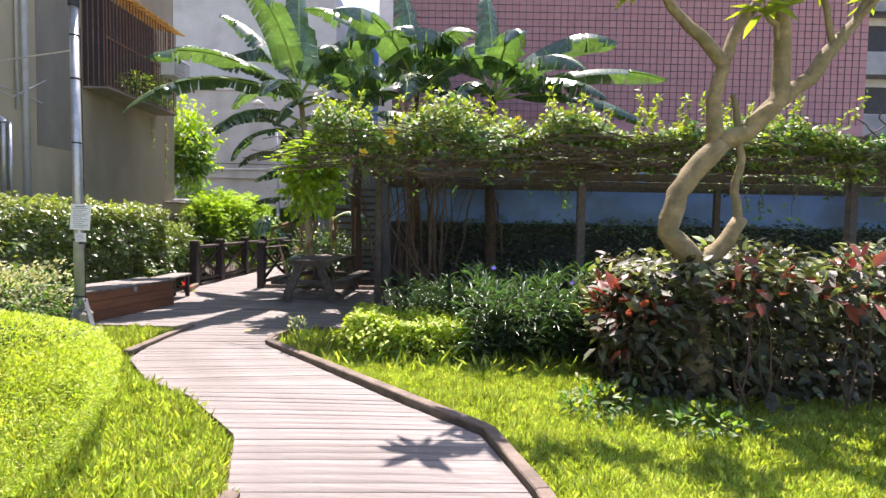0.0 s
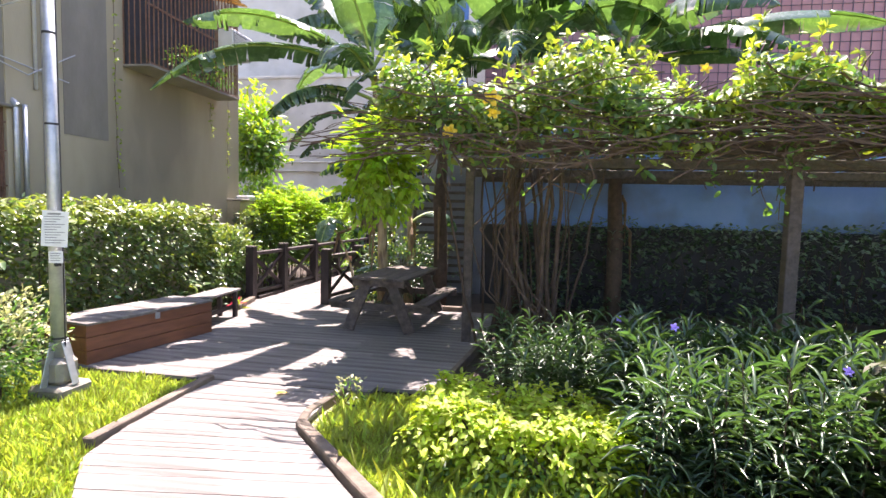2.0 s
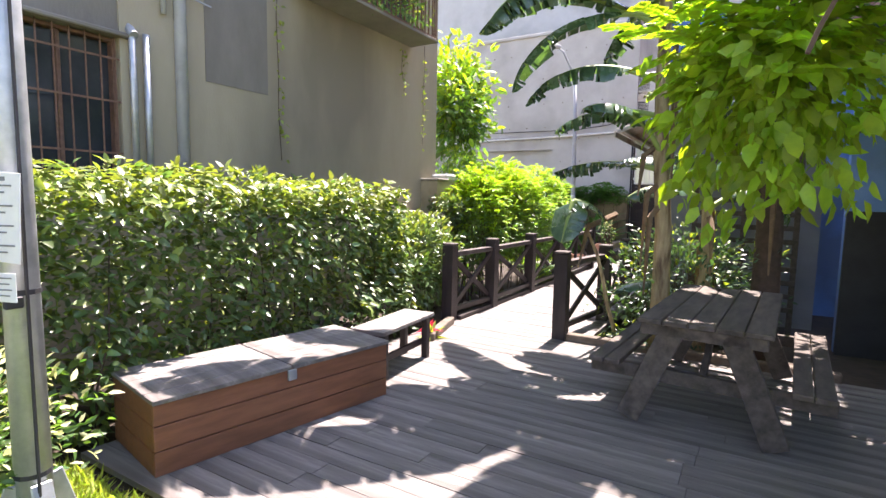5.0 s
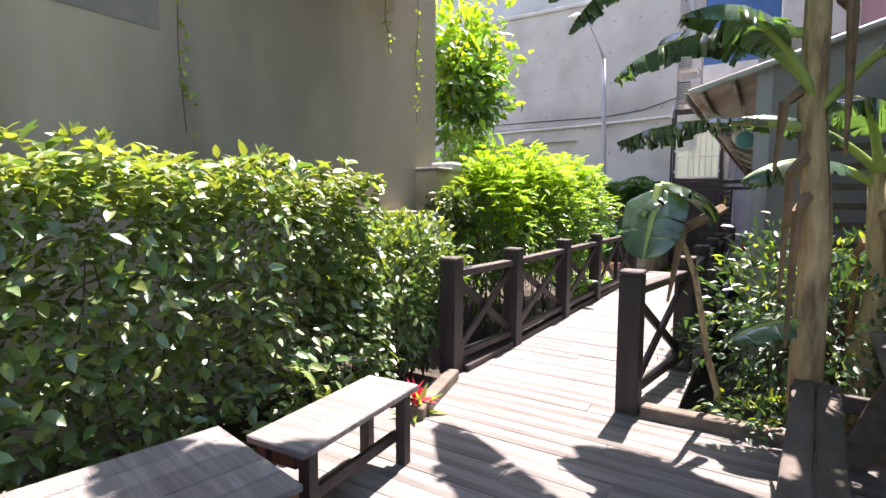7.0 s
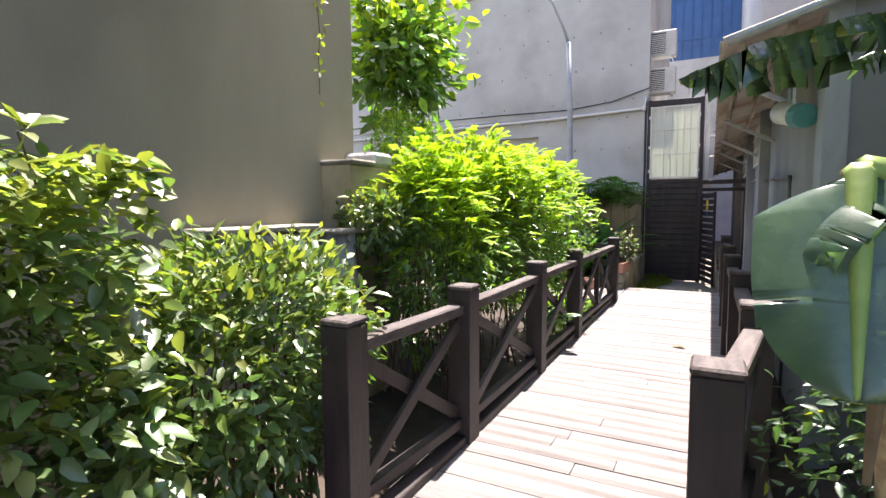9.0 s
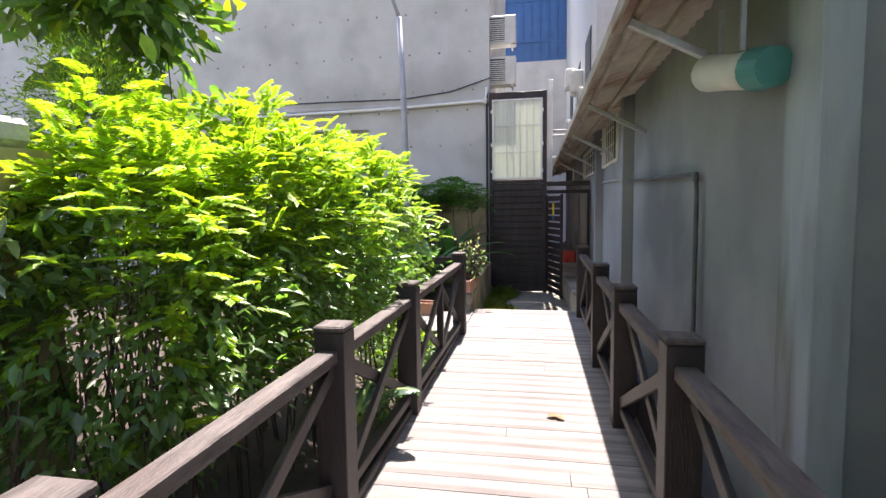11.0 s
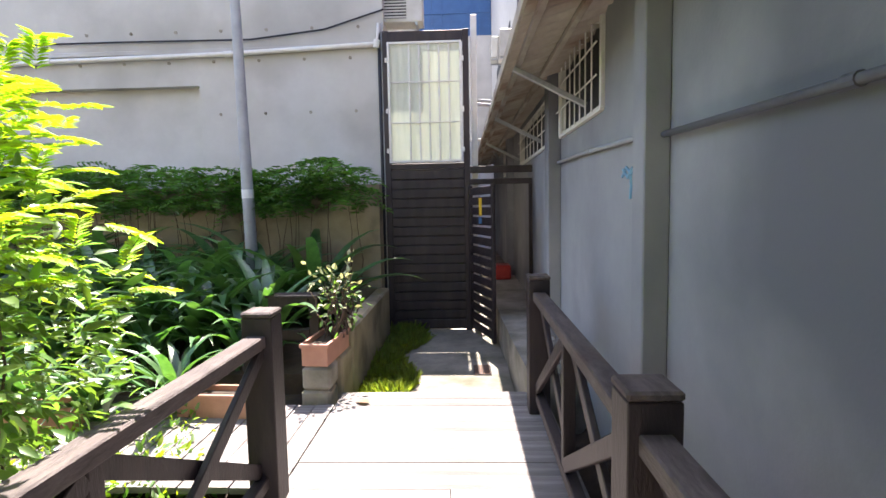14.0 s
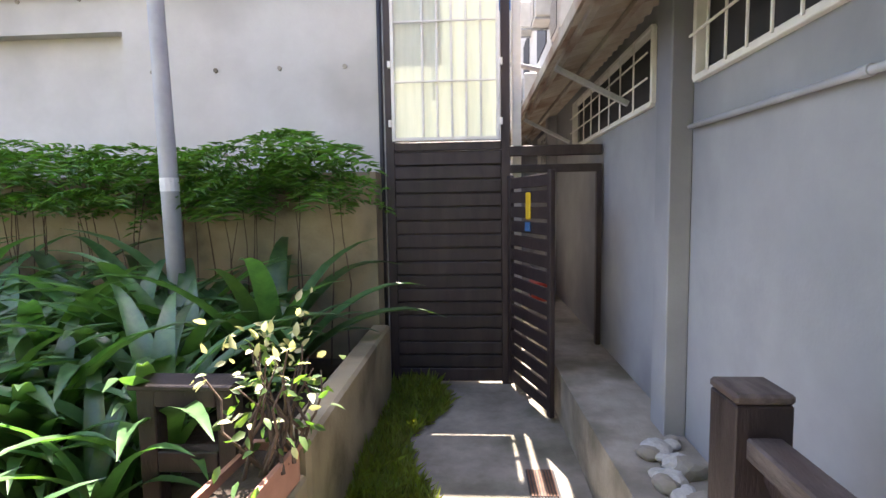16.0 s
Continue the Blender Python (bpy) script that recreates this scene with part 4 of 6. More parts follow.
# ---- banana plants ----
def banana_leaf(parent, base, az, elev, length, width, droop=1.2, tears=10, seed=0, petiole=0.5):
    """A long blade on a channelled stalk that arches over; torn across into hanging strips."""
    r = random.Random(seed)
    d = Vector((math.cos(radians(az)) * math.cos(radians(elev)), math.sin(radians(az)) * math.cos(radians(elev)), math.sin(radians(elev))))
    n = 28
    pts, p = [], Vector(base)
    step = (length + petiole) / n
    flat = Vector((math.cos(radians(az)), math.sin(radians(az)), 0))
    e = radians(elev)
    pts.append(p.copy())
    for i in range(n):
        u = i / n
        e -= radians(droop * 100 / n) * (0.4 + 1.2 * u)
        p = p + (flat * math.cos(e) + Vector((0, 0, 1)) * math.sin(e)) * step
        pts.append(p.copy())
    side = flat.cross(Vector((0, 0, 1)))
    start = int(n * petiole / (length + petiole))
    leaf = new("leaf")
    leaf.parent = parent
    rad = [0.028 * (1 - 0.8 * i / n) + 0.003 for i in range(n + 1)]
    part("midrib", tube(pts, rad, 6), BRIB, leaf, "pale green midrib", True)
    V, F = [], []
    m = n - start
    for s in (-1, 1):
        cut = {r.randint(2, m * 3 - 2) for _ in range(tears)}
        sag = r.uniform(0.1, 0.5)
        sub = m * 3
        prev = None
        for j in range(sub + 1):
            u = j / sub
            k = start + u * m
            a = pts[min(int(k), n)].lerp(pts[min(int(k) + 1, n)], k - int(k))
            w = width * 0.66 * min(1, (u * 5.5) ** 0.6) * max(0.0, 1 - u ** 4.5) ** 0.6
            up = (pts[min(int(k) + 1, n)] - pts[max(int(k) - 1, 0)]).normalized().cross(side)
            if up.z < 0:
                up = -up

            def row(sg):
                mid = a + side * s * w * 0.5 - up * w * (0.10 * sg) + up * 0.012
                edge = a + side * s * w * math.cos(0.3 + sg * 0.55) - up * w * math.sin(0.1 + sg * 0.75)
                V.extend([tuple(a + up * 0.006), tuple(mid), tuple(edge)])
                return len(V) - 3
            c = row(sag)
            if prev is not None:
                F.extend([(prev, c, c + 1, prev + 1), (prev + 1, c + 1, c + 2, prev + 2)])
            if j in cut:
                sag = min(1.3, max(0.0, sag + r.uniform(-0.45, 0.5)))
                c = row(sag)
                # a tear opens between two strips
                gap = (pts[min(int(k) + 1, n)] - pts[max(int(k) - 1, 0)]).normalized() * r.uniform(0.01, 0.05)
                V[prev + 2] = tuple(Vector(V[prev + 2]) - gap)
                V[c + 2] = tuple(Vector(V[c + 2]) * 0.9 + Vector(V[c + 1]) * 0.1 + gap + Vector((0, 0, -0.02)))
            prev = c
    me = bpy.data.meshes.new("blade")
    me.from_pydata(V, [], F)
    me.materials.append(L_BANANA)
    me.shade_smooth()
    b = new("blade", me)
    b.parent = leaf
    return leaf


def banana(at, height, leaves, label, seed=0, r=0.13, dry=6, lean=(0, 0), bark=None):
    t = thing("banana_plant", at, label, "banana plant", "banana plants")
    rr = random.Random(seed)
    def off(u):
        return lean[0] * u ** 1.7, lean[1] * u ** 1.7
    pts = [(rr.uniform(-.03, .03) + off(i / 6)[0], rr.uniform(-.03, .03) + off(i / 6)[1], height * i / 6) for i in range(7)]
    part("trunk", tube(pts, [r * (1.1 - 0.09 * i) for i in range(7)], 12, wob=0.12), bark or BSTEM, t, "fibrous brown and green trunk of wrapped sheaths", True)
    for i in range(dry):
        a = rr.uniform(0, 360)
        z = rr.uniform(height * 0.35, height * 0.98)
        dx, dy = math.cos(radians(a)), math.sin(radians(a))
        ox, oy = off(z / height)
        dx, dy = dx + ox / (r + 0.1), dy + oy / (r + 0.1)
        q = [(dx * r * 0.9, dy * r * 0.9, z), (dx * (r + .10), dy * (r + .10), z - 0.12), (dx * (r + .13), dy * (r + .13), z - rr.uniform(0.5, 1.0))]
        part("dry_sheath", tube(q, [0.035, 0.03, 0.008], 5), L_DRY, t, "dry brown hanging sheath")
    for i, (az, el, ln, w, dr, z, st) in enumerate(leaves):
        banana_leaf(t, (*off(z), height * z), az, el, ln, w, dr, rr.randint(9, 24) if ln > 0.6 else 3, seed * 50 + i, st)
    return t


# each leaf: azimuth, elevation, blade, width, droop, height of its foot, stalk
banana((-3.08, 10.80, -0.08), 4.0, [(229, 14, 2.9, 0.42, 0.68, 0.98, 0.6), (184, 14, 0.85, 0.28, 0.38, 0.475, 0.25), (218, 8, 0.42, 0.22, 0.5, 0.195, 0.12), (186, 30, 1.15, 0.30, 0.9, 0.68, 0.35), (200, 35, 1.5, 0.30, 0.85, 0.80, 0.4), (172, 20, 0.9, 0.28, 0.6, 0.60, 0.3), (225, 62, 0.7, 0.26, 0.9, 0.50, 0.4), (150, 55, 0.9, 0.28, 0.7, 0.52, 0.4), (330, 50, 0.9, 0.28, 0.8, 0.50, 0.4),
                                   (165, 62, 2.2, 0.55, 0.45, 1.0, 0.5), (110, 82, 2.3, 0.6, 0.2, 1.0, 0.4), (60, 60, 2.2, 0.55, 0.8, 1.0, 0.4), (330, 55, 2.0, 0.55, 0.8, 1.0, 0.4), (255, 68, 2.3, 0.55, 0.7, 1.0, 0.4), (190, 45, 2.3, 0.5, 0.6, 0.96, 0.5), (218, 30, 2.3, 0.55, 0.62, 1.0, 0.6),
                                   (212, 22, 1.5, 0.38, 0.9, 0.88, 0.4), (20, 30, 1.5, 0.4, 1.1, 0.95, 0.4), (148, 35, 2.0, 0.45, 0.8, 0.97, 0.4), (200, 10, 1.3, 0.36, 0.9, 0.83, 0.4), (265, 30, 1.6, 0.45, 0.9, 0.95, 0.4)],
       "tall banana plant with torn broad leaves at the deck's edge", 3, 0.085, lean=(-0.14, -0.35))
banana((-2.75, 11.35, -0.1), 1.7, [(190, 50, 0.8, 0.26, 0.8, 1.0, 0.3), (215, 30, 0.7, 0.26, 0.7, 0.95, 0.25), (250, 60, 0.7, 0.28, 1.0, 1.0, 0.3), (300, 55, 0.8, 0.28, 1.0, 1.0, 0.3), (40, 40, 0.9, 0.28, 1.2, 0.9, 0.3)],
       "younger banana plant with glossy green leaves behind the tall one", 4, 0.08, 3)
banana((-3.55, 10.92, -0.1), 1.60, [(262, -56, 0.42, 0.27, 0.12, 1.0, 0.03), (20, -5, 0.34, 0.26, 0.7, 1.0, 0.04), (215, -25, 0.22, 0.18, 0.5, 0.98, 0.02)], "small banana sucker with pale hanging leaves by the bridge post", 12, 0.022, 1, lean=(-0.30, -0.72))
BIG = [(200, 50, 2.5, 0.6, 0.85, 1.0, 0.5), (150, 60, 2.5, 0.62, 0.7, 1.0, 0.5), (90, 84, 2.0, 0.6, 0.2, 1.0, 0.4), (35, 45, 2.5, 0.58, 0.8, 1.0, 0.5), (290, 38, 2.3, 0.55, 0.9, 0.98, 0.4), (330, 55, 2.4, 0.58, 0.85, 1.0, 0.5), (178, 20, 1.8, 0.45, 1.1, 0.93, 0.4), (262, 50, 2.1, 0.58, 0.9, 1.0, 0.4), (228, 25, 1.9, 0.5, 1.0, 0.96, 0.4), (5, 20, 1.8, 0.5, 1.0, 0.95, 0.4), (310, 5, 1.5, 0.42, 1.0, 0.88, 0.4)]
# these three take dark STEM bark to stand in for shade behind the pergola
banana((-2.2, 11.3, -0.08), 4.0, BIG, "banana plant with upright young leaves above the vine canopy", 5, bark=STEM)
banana((-0.9, 11.2, -0.08), 4.4, [(a + 40, e, l, w, d, z, s_) for a, e, l, w, d, z, s_ in BIG], "banana plant standing among others against the pink building", 6, bark=STEM)
banana((0.75, 10.9, -0.08), 4.2, [(354, 22, 3.0, 0.48, 0.42, 1.0, 0.6), (340, 8, 2.7, 0.44, 0.50, 0.98, 0.5), (12, 45, 2.7, 0.5, 0.5, 1.0, 0.5), (325, 22, 2.2, 0.5, 0.7, 0.98, 0.4)] + [(a + 15, e, l, w, d, z, s_) for a, e, l, w, d, z, s_ in BIG[:9]],
       "large banana plant with long drooping blue-green leaves over the pergola", 7, bark=STEM)


# ---- pergola ----
def pergola():
    t = thing("pergola", (3.5, 8.8, 0), "dark weathered timber pergola overgrown with vines", "pergola")
    for x, y in [(-4.86, -0.1), (-1.74, -1.38), (2.10, -1.5), (5.9, -1.5), (1.8, 1.6), (5.4, 1.6)]:
        part("post", box((x - 0.055, y - 0.055, -0.1), (x + 0.055, y + 0.055, 2.22), 0.006), GREYWOOD, t)
    for y in (-1.5, 0.05, 1.65, 2.9):
        part("beam", box((-5.0, y - 0.05, 2.22), (8.6, y + 0.05, 2.34), 0.006), GREYWOOD, t)
    for i in range(22):
        x = -4.9 + 0.62 * i
        part("rafter", box((x - 0.025, -2.0, 2.34), (x + 0.025, 3.05, 2.42), 0.004), GREYWOOD, t)
    return t


pergola()


def vines():
    """The canopy of vines that lies over the pergola, and its hanging strands."""
    t = thing("vine_canopy", (3.0, 8.8, 2.4), "thick tangled vine canopy with bright leaves and bare brown undersides", "climbing plant")
    k = 50000
    x = rng.uniform(-5.0, 8.5, k)
    y = rng.uniform(-2.0, 3.0, k)
    front = rng.random(k) < 0.42
    y[front] = -1.72 - rng.random(front.sum()) * 0.42
    hump = np.array([noise.noise(Vector((a * 1.1, b * 1.1, 4.0))) for a, b in zip(x, y)])
    zt = 0.36 + 0.48 * hump + np.where(x < -1.5, 0.12, 0.0) - np.where(x > 1.5, 0.18, 0) - np.where((x > -2.8) & (x < 0.0), 0.10, 0)
    z = np.where(front, rng.uniform(0.15, 1.0, k) ** 0.8 * zt - np.where(x < -2.5, 0.25, 0) * rng.random(k), zt + rng.uniform(-0.15, 0.12, k))
    z[front & (rng.random(k) < 0.10)] -= 0.25
    p = np.stack([x, y, z], 1)
    nn = unit(np.array((0, -0.5, 0.9)) + rng.normal(size=(k, 3)) * 0.55)
    dd = unit(np.cross(nn, rng.normal(size=(k, 3))) + np.array((0, -0.2, -0.2)))
    ln = rng.uniform(0.045, 0.125, k)
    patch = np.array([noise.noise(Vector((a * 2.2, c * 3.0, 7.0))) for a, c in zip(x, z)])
    # bright leaf colour stands in for backlit leaves; none past x 2.4, in shade
    bright_ = (rng.random(k) < 0.54 + 0.9 * patch) & (x < 2.4)
    # long shoots stand out of the top
    shoots = []
    for i in range(60):
        x0, y0 = rng.uniform(-4.9, 2.4), rng.uniform(-2.05, -0.8)
        m = 26
        u = rng.random(m)
        q = np.stack([x0 + u * rng.uniform(-.2, .2), y0 - u * rng.uniform(0, .2), 0.35 + u * rng.uniform(0.25, 0.6)], 1)
        shoots.append(q)
    q = np.concatenate(shoots)
    leaf_mesh("shoot", q, rand_dirs(len(q), 0.5), rand_dirs(len(q), 1.0), 0.085, 0.036, L_VINEBRIGHT, t, "upright leafy shoot", kind="stuff")
    leaf_mesh("foliage", p[~bright_], dd[~bright_], nn[~bright_], ln[~bright_], ln[~bright_] * 0.5, L_VINE, t, "mid green vine leaves")
    leaf_mesh("new_growth", p[bright_], dd[bright_], nn[bright_], ln[bright_], ln[bright_] * 0.5, L_VINEBRIGHT, t, "yellow-green vine leaves, coloured bright to read as sunlit")
    bm = bmesh.new()
    r = random.Random(3)
    for i in range(900):
        x0 = r.uniform(-5.0, 8.0)
        q = [Vector((x0, -1.95 + r.uniform(-0.32, 0.5), r.uniform(-0.24, 0.22) + (0.1 if x0 > 2 else 0)))]
        a = r.uniform(-0.5, 0.5) + (math.pi if r.random() < 0.5 else 0)
        for j in range(6):
            a += r.uniform(-0.5, 0.5)
            q.append(q[-1] + Vector((math.cos(a) * 0.17, r.uniform(-0.06, 0.06), math.sin(a) * 0.07)))
        tube(q, r.choice([0.004, 0.006, 0.009]), 4, bm)
    part("twig", bm, STEM, t, "matted bare brown vine twigs")
    for i in range(26):
        x0 = r.uniform(-5, 7.5)
        ln = r.uniform(0.25, 0.8)
        q = [(x0, -1.9 + r.uniform(-0.3, 0.4), 0.0)]
        for j in range(5):
            q.append((q[-1][0] + r.uniform(-.05, .05), q[-1][1] + r.uniform(-.04, .04), q[-1][2] - ln / 5))
        s = new("strand")
        s.parent = t
        part("stem", tube(q, 0.004, 4), STEM, s)
        c = np.array([q[r.randint(1, 5)] for _ in range(14)]) + rng.normal(size=(14, 3)) * 0.035
        leaf_mesh("foliage", c, rand_dirs(14, -0.5), rand_dirs(14, 1.0), 0.08, 0.04, L_VINE, s)
    return t


vines()


def woody_climber():
    t = thing("woody_climber", (-0.50, 8.9, -0.05), "bundle of brown twisted vine trunks climbing to the pergola", "climbing plant")
    r = random.Random(8)
    for i in range(24):
        x, y = r.gauss(0, 0.36), r.gauss(0, 0.3)
        q = [Vector((x, y, 0))]
        lx = 0.05 * x + r.uniform(-0.05, 0.07)
        for j in range(8):
            q.append(q[-1] + Vector((lx + r.uniform(-0.04, 0.04), r.uniform(-0.04, 0.04), 0.30)))
        rd = r.choice([0.008, 0.012, 0.018, 0.03])
        part("trunk", tube(q, [rd * (1.1 - 0.05 * j) for j in range(9)], 7, wob=0.25), STEM, t, smooth=True)
    for i in range(7):
        q = [Vector((-0.3 + 0.12 * i, -0.5 - 0.1 * (i % 3), 2.35)), Vector((-0.6 + r.uniform(-.2, .2), -0.7, 1.5)), Vector((-0.4 + r.uniform(-.2, .4), -0.8, 0.8)), Vector((0.1 + 0.2 * (i % 3), -0.9, 0.15))]
        part("liana", tube(q, 0.009, 5), STEM, t, "thin looping liana")
    return t


woody_climber()
bush("wisteria_bush", (-2.34, 8.0, 0), (0.42, 0.40, 0.44), 2900, 0.10, "bright green drooping climber foliage at the pergola corner", (L_LIME, L_LIME), 0.95, seed=21, zc=2.16, frond=0.20, ratio=0.55, up=-0.3, stemk=0, lump=0.6)


def trellis():
    t = thing("trellis", (-2.42, 12.66, 0), "dark timber screen with horizontal slats and gaps", "trellis")
    for x in (-0.55, 0.0, 0.55):
        part("post", box((x - 0.03, -0.03, -0.1), (x + 0.03, 0.03, 2.3), 0.004), GREYWOOD, t)
    for i in range(13):
        part("slat", box((-0.58, -0.045, 0.2 + 0.165 * i), (0.58, -0.031, 0.26 + 0.165 * i), 0.003), GREYWOOD, t)


trellis()


# ---- yellow and violet flowers ----
def flower(at, size, material, label, petals=5, name="flower", tilt=-40):
    t = thing(name, at, label, "flower")
    bm = bmesh.new()
    for i in range(petals):
        a = 2 * math.pi * i / petals
        m = pose(0, 0, 0, tilt, 0, 0) @ pose(0, 0, 0, 0, 0, math.degrees(a))
        q = [(0, 0, -size * 0.4), (size * .45, -size * .32, 0.05 * size), (size * .95, -size * .2, 0), (size * .95, size * .2, 0), (size * .45, size * .32, 0.05 * size)]
        bm.faces.new([bm.verts.new(m @ Vector(v)) for v in q])
    part("petal", bm, material, t)
    part("stalk", tube([(0, 0.02, -0.01), (0, size * 0.8, -size)], 0.004, 5), BRIB, t)


for x, y, z, s in [(-0.95, 6.62, 2.60, 0.085), (-1.3, 6.62, 2.33, 0.07), (-0.93, 6.63, 2.48, 0.06), (-1.8, 7.9, 2.5, 0.06), (0.7, 6.6, 2.8, 0.05)]:
    flower((x, y, z), s, YELLOWP, "yellow trumpet flower hanging among the sunlit vine leaves", name="yellow_flower", tilt=70)
for x, y, z in [(0.35, 5.75, 0.93), (1.15, 5.35, 0.82), (0.1, 6.3, 0.86)]:
    flower((x, y, z), 0.03, VIOLETP, "small violet flower above the narrow dark leaves", name="violet_flower", tilt=60)


# ---- tree with bare forking limbs ----
def tree():
    t = thing("frangipani_tree", (2.03, 4.4, -0.10), "leaning pale-barked tree with knobbly forking bare limbs", "tree")
    o = Vector((2.1, 4.4, -0.05))

    def limb(name, pts, radii, label=""):
        q, rd = [], []
        for i in range(len(pts) - 1):
            a, b = Vector(pts[i]), Vector(pts[i + 1])
            for j in range(3):
                u = j / 3
                q.append(a.lerp(b, u) - o + Vector((random.uniform(-.012, .012), random.uniform(-.012, .012), 0)))
                rd.append(radii[i] * (1 - u) + radii[i + 1] * u)
        q.append(Vector(pts[-1]) - o)
        rd.append(radii[-1])
        part(name, tube(q, rd, 12, wob=0.10), BARK, t, label, True)
    Y = 4.4
    limb("trunk", [(2.12, Y, -0.05), (2.08, Y, 0.7), (2.06, Y, 1.18), (1.80, Y, 1.45), (1.88, Y, 1.78), (2.05, Y, 2.03), (2.22, Y, 2.22)], [0.14, 0.12, 0.10, 0.095, 0.09, 0.095, 0.09], "crooked main trunk")
    limb("limb", [(2.20, Y, 2.22), (2.45, Y, 2.32), (2.70, Y, 2.60), (2.72, Y, 3.0), (2.70, Y, 3.35), (2.66, Y, 3.8)], [0.085, 0.08, 0.075, 0.07, 0.06, 0.045])
    limb("limb", [(2.70, Y, 2.58), (2.95, Y, 2.78), (3.15, Y, 3.05), (3.4, Y + .1, 3.3), (3.7, Y + .2, 3.8)], [0.07, 0.065, 0.06, 0.045, 0.03])
    limb("limb", [(2.18, Y, 2.20), (2.16, Y, 2.6), (2.22, Y, 2.88), (2.02, Y, 3.12), (1.80, Y + .1, 3.4), (1.62, Y + .1, 3.75)], [0.075, 0.06, 0.06, 0.05, 0.04, 0.03])
    limb("limb", [(2.22, Y, 2.86), (2.30, Y, 3.15), (2.50, Y, 3.45), (2.45, Y, 3.9)], [0.055, 0.045, 0.04, 0.03])
    limb("limb", [(2.08, Y, 1.16), (2.24, Y - .02, 1.30), (2.42, Y - .03, 1.58)], [0.09, 0.075, 0.06], "cut side limb with a pale stump")
    limb("limb", [(2.40, Y - .03, 1.55), (2.36, Y, 1.80), (2.42, Y, 2.10), (2.38, Y + .05, 2.45), (2.34, Y + .05, 2.65)], [0.04, 0.035, 0.03, 0.03, 0.02])
    limb("limb", [(2.42, Y, 2.34), (2.50, Y - .05, 2.46), (2.62, Y - .05, 2.55)], [0.04, 0.035, 0.028])
    ends = [((1.62, Y + .1, 3.75), (1.0, 5.0, 4.05)), ((1.0, 5.0, 4.05), (0.1, 5.2, 4.3)), ((1.80, Y + .1, 3.4), (1.55, Y, 3.55)), ((2.45, Y, 3.9), (2.2, 5.2, 4.3)), ((2.66, Y, 3.8), (2.9, 4.9, 4.4)), ((3.15, Y, 3.05), (3.0, Y, 3.6)), ((3.4, Y + .1, 3.3), (3.75, Y, 3.6)), ((2.72, Y, 3.0), (2.5, Y - .1, 3.3))]
    for a, b in ends:
        m = Vector(a).lerp(Vector(b), 0.5) + Vector((0, 0, 0.06))
        limb("twig", [a, tuple(m), b], [0.028, 0.024, 0.018])
    tips = [b for a, b in ends] + [(3.7, Y + .2, 3.8), (0.5, 5.1, 4.2), (0.0, 5.5, 4.3), (3.9, 4.2, 3.5), (1.5, 4.9, 4.0), (-0.3, 5.0, 4.2)]
    # high tufts out of view, added to throw dappled shade
    for gx, gy, gz in [(2.2, 4.2, 4.5), (2.9, 4.0, 4.6), (3.5, 4.3, 4.5), (4.0, 4.6, 4.3), (3.2, 3.4, 4.5), (2.5, 3.3, 4.4), (3.9, 3.6, 4.4), (4.5, 4.0, 4.3), (2.9, 4.8, 4.7), (3.6, 5.2, 4.6), (4.6, 5.0, 4.4), (1.6, 4.2, 4.3)]:
        limb("twig", [(2.9, 4.5, 3.9), (0.5 * gx + 1.45, 0.5 * gy + 2.25, 0.5 * gz + 2.05), (gx, gy, gz)], [0.025, 0.02, 0.014])
        tips.append((gx, gy, gz))
    # more unseen twigs and tufts, added to dapple the lawn and croton hedge
    for i in range(34):
        gx, gy, gz = random.uniform(2.5, 7.0), random.uniform(3.2, 7.0), random.uniform(4.55, 5.0)
        limb("twig", [(2.9, 4.5, 3.9), (0.5 * gx + 1.45, 0.5 * gy + 2.25, 4.45), (gx, gy, gz)], [0.022, 0.016, 0.010])
        tips.append((gx, gy, gz))
    limb("twig", [(2.66, Y, 3.8), (2.78, Y + .05, 3.85), (2.9, 4.5, 3.9)], [0.04, 0.035, 0.03])
    P, D, Nn = [], [], []
    for b in tips:
        for i in range(16):
            a = random.uniform(0, 2 * math.pi)
            P.append(Vector(b) - o + Vector((random.uniform(-.03, .03), random.uniform(-.03, .03), random.uniform(-.05, .05))))
            D.append((math.cos(a), math.sin(a), random.uniform(-0.35, 0.5)))
            Nn.append((0, 0, 1))
    leaf_mesh("foliage", P, D, Nn, 0.30, 0.085, L_VINEBRIGHT, t, "sparse tufts of long bright leaves, high ones unseen shade casters")


tree()

# ---- planting on the right of the path ----
hedge_block("croton_hedge", (1.35, 4.05, 0), (7.5, 5.35, 1.14), 15000, 0.12, "dense croton hedge with dark green and maroon leaves under the tree", mats=(L_CROTON, L_CROTONPALE), brightshare=0.11, seed=31, depth=0.6, lump=0.12, stemk=70)
bush("red_leaf_shrub", (1.48, 4.45, -0.05), (0.34, 0.40, 0.36), 420, 0.15, "croton shrub with red and variegated leaves at the hedge end", (L_CROTON, L_CROTONRED), 0.34, seed=33, zc=0.68, ratio=0.48, flat=1.0)

bush("pale_leaf_shrub", (1.45, 4.85, -0.05), (0.32, 0.32, 0.34), 240, 0.13, "croton shrub with cream, green and reddish broad leaves", (L_CROTONPALE, L_CREAM), 0.3, seed=34, zc=0.70, ratio=0.46, flat=1.0)
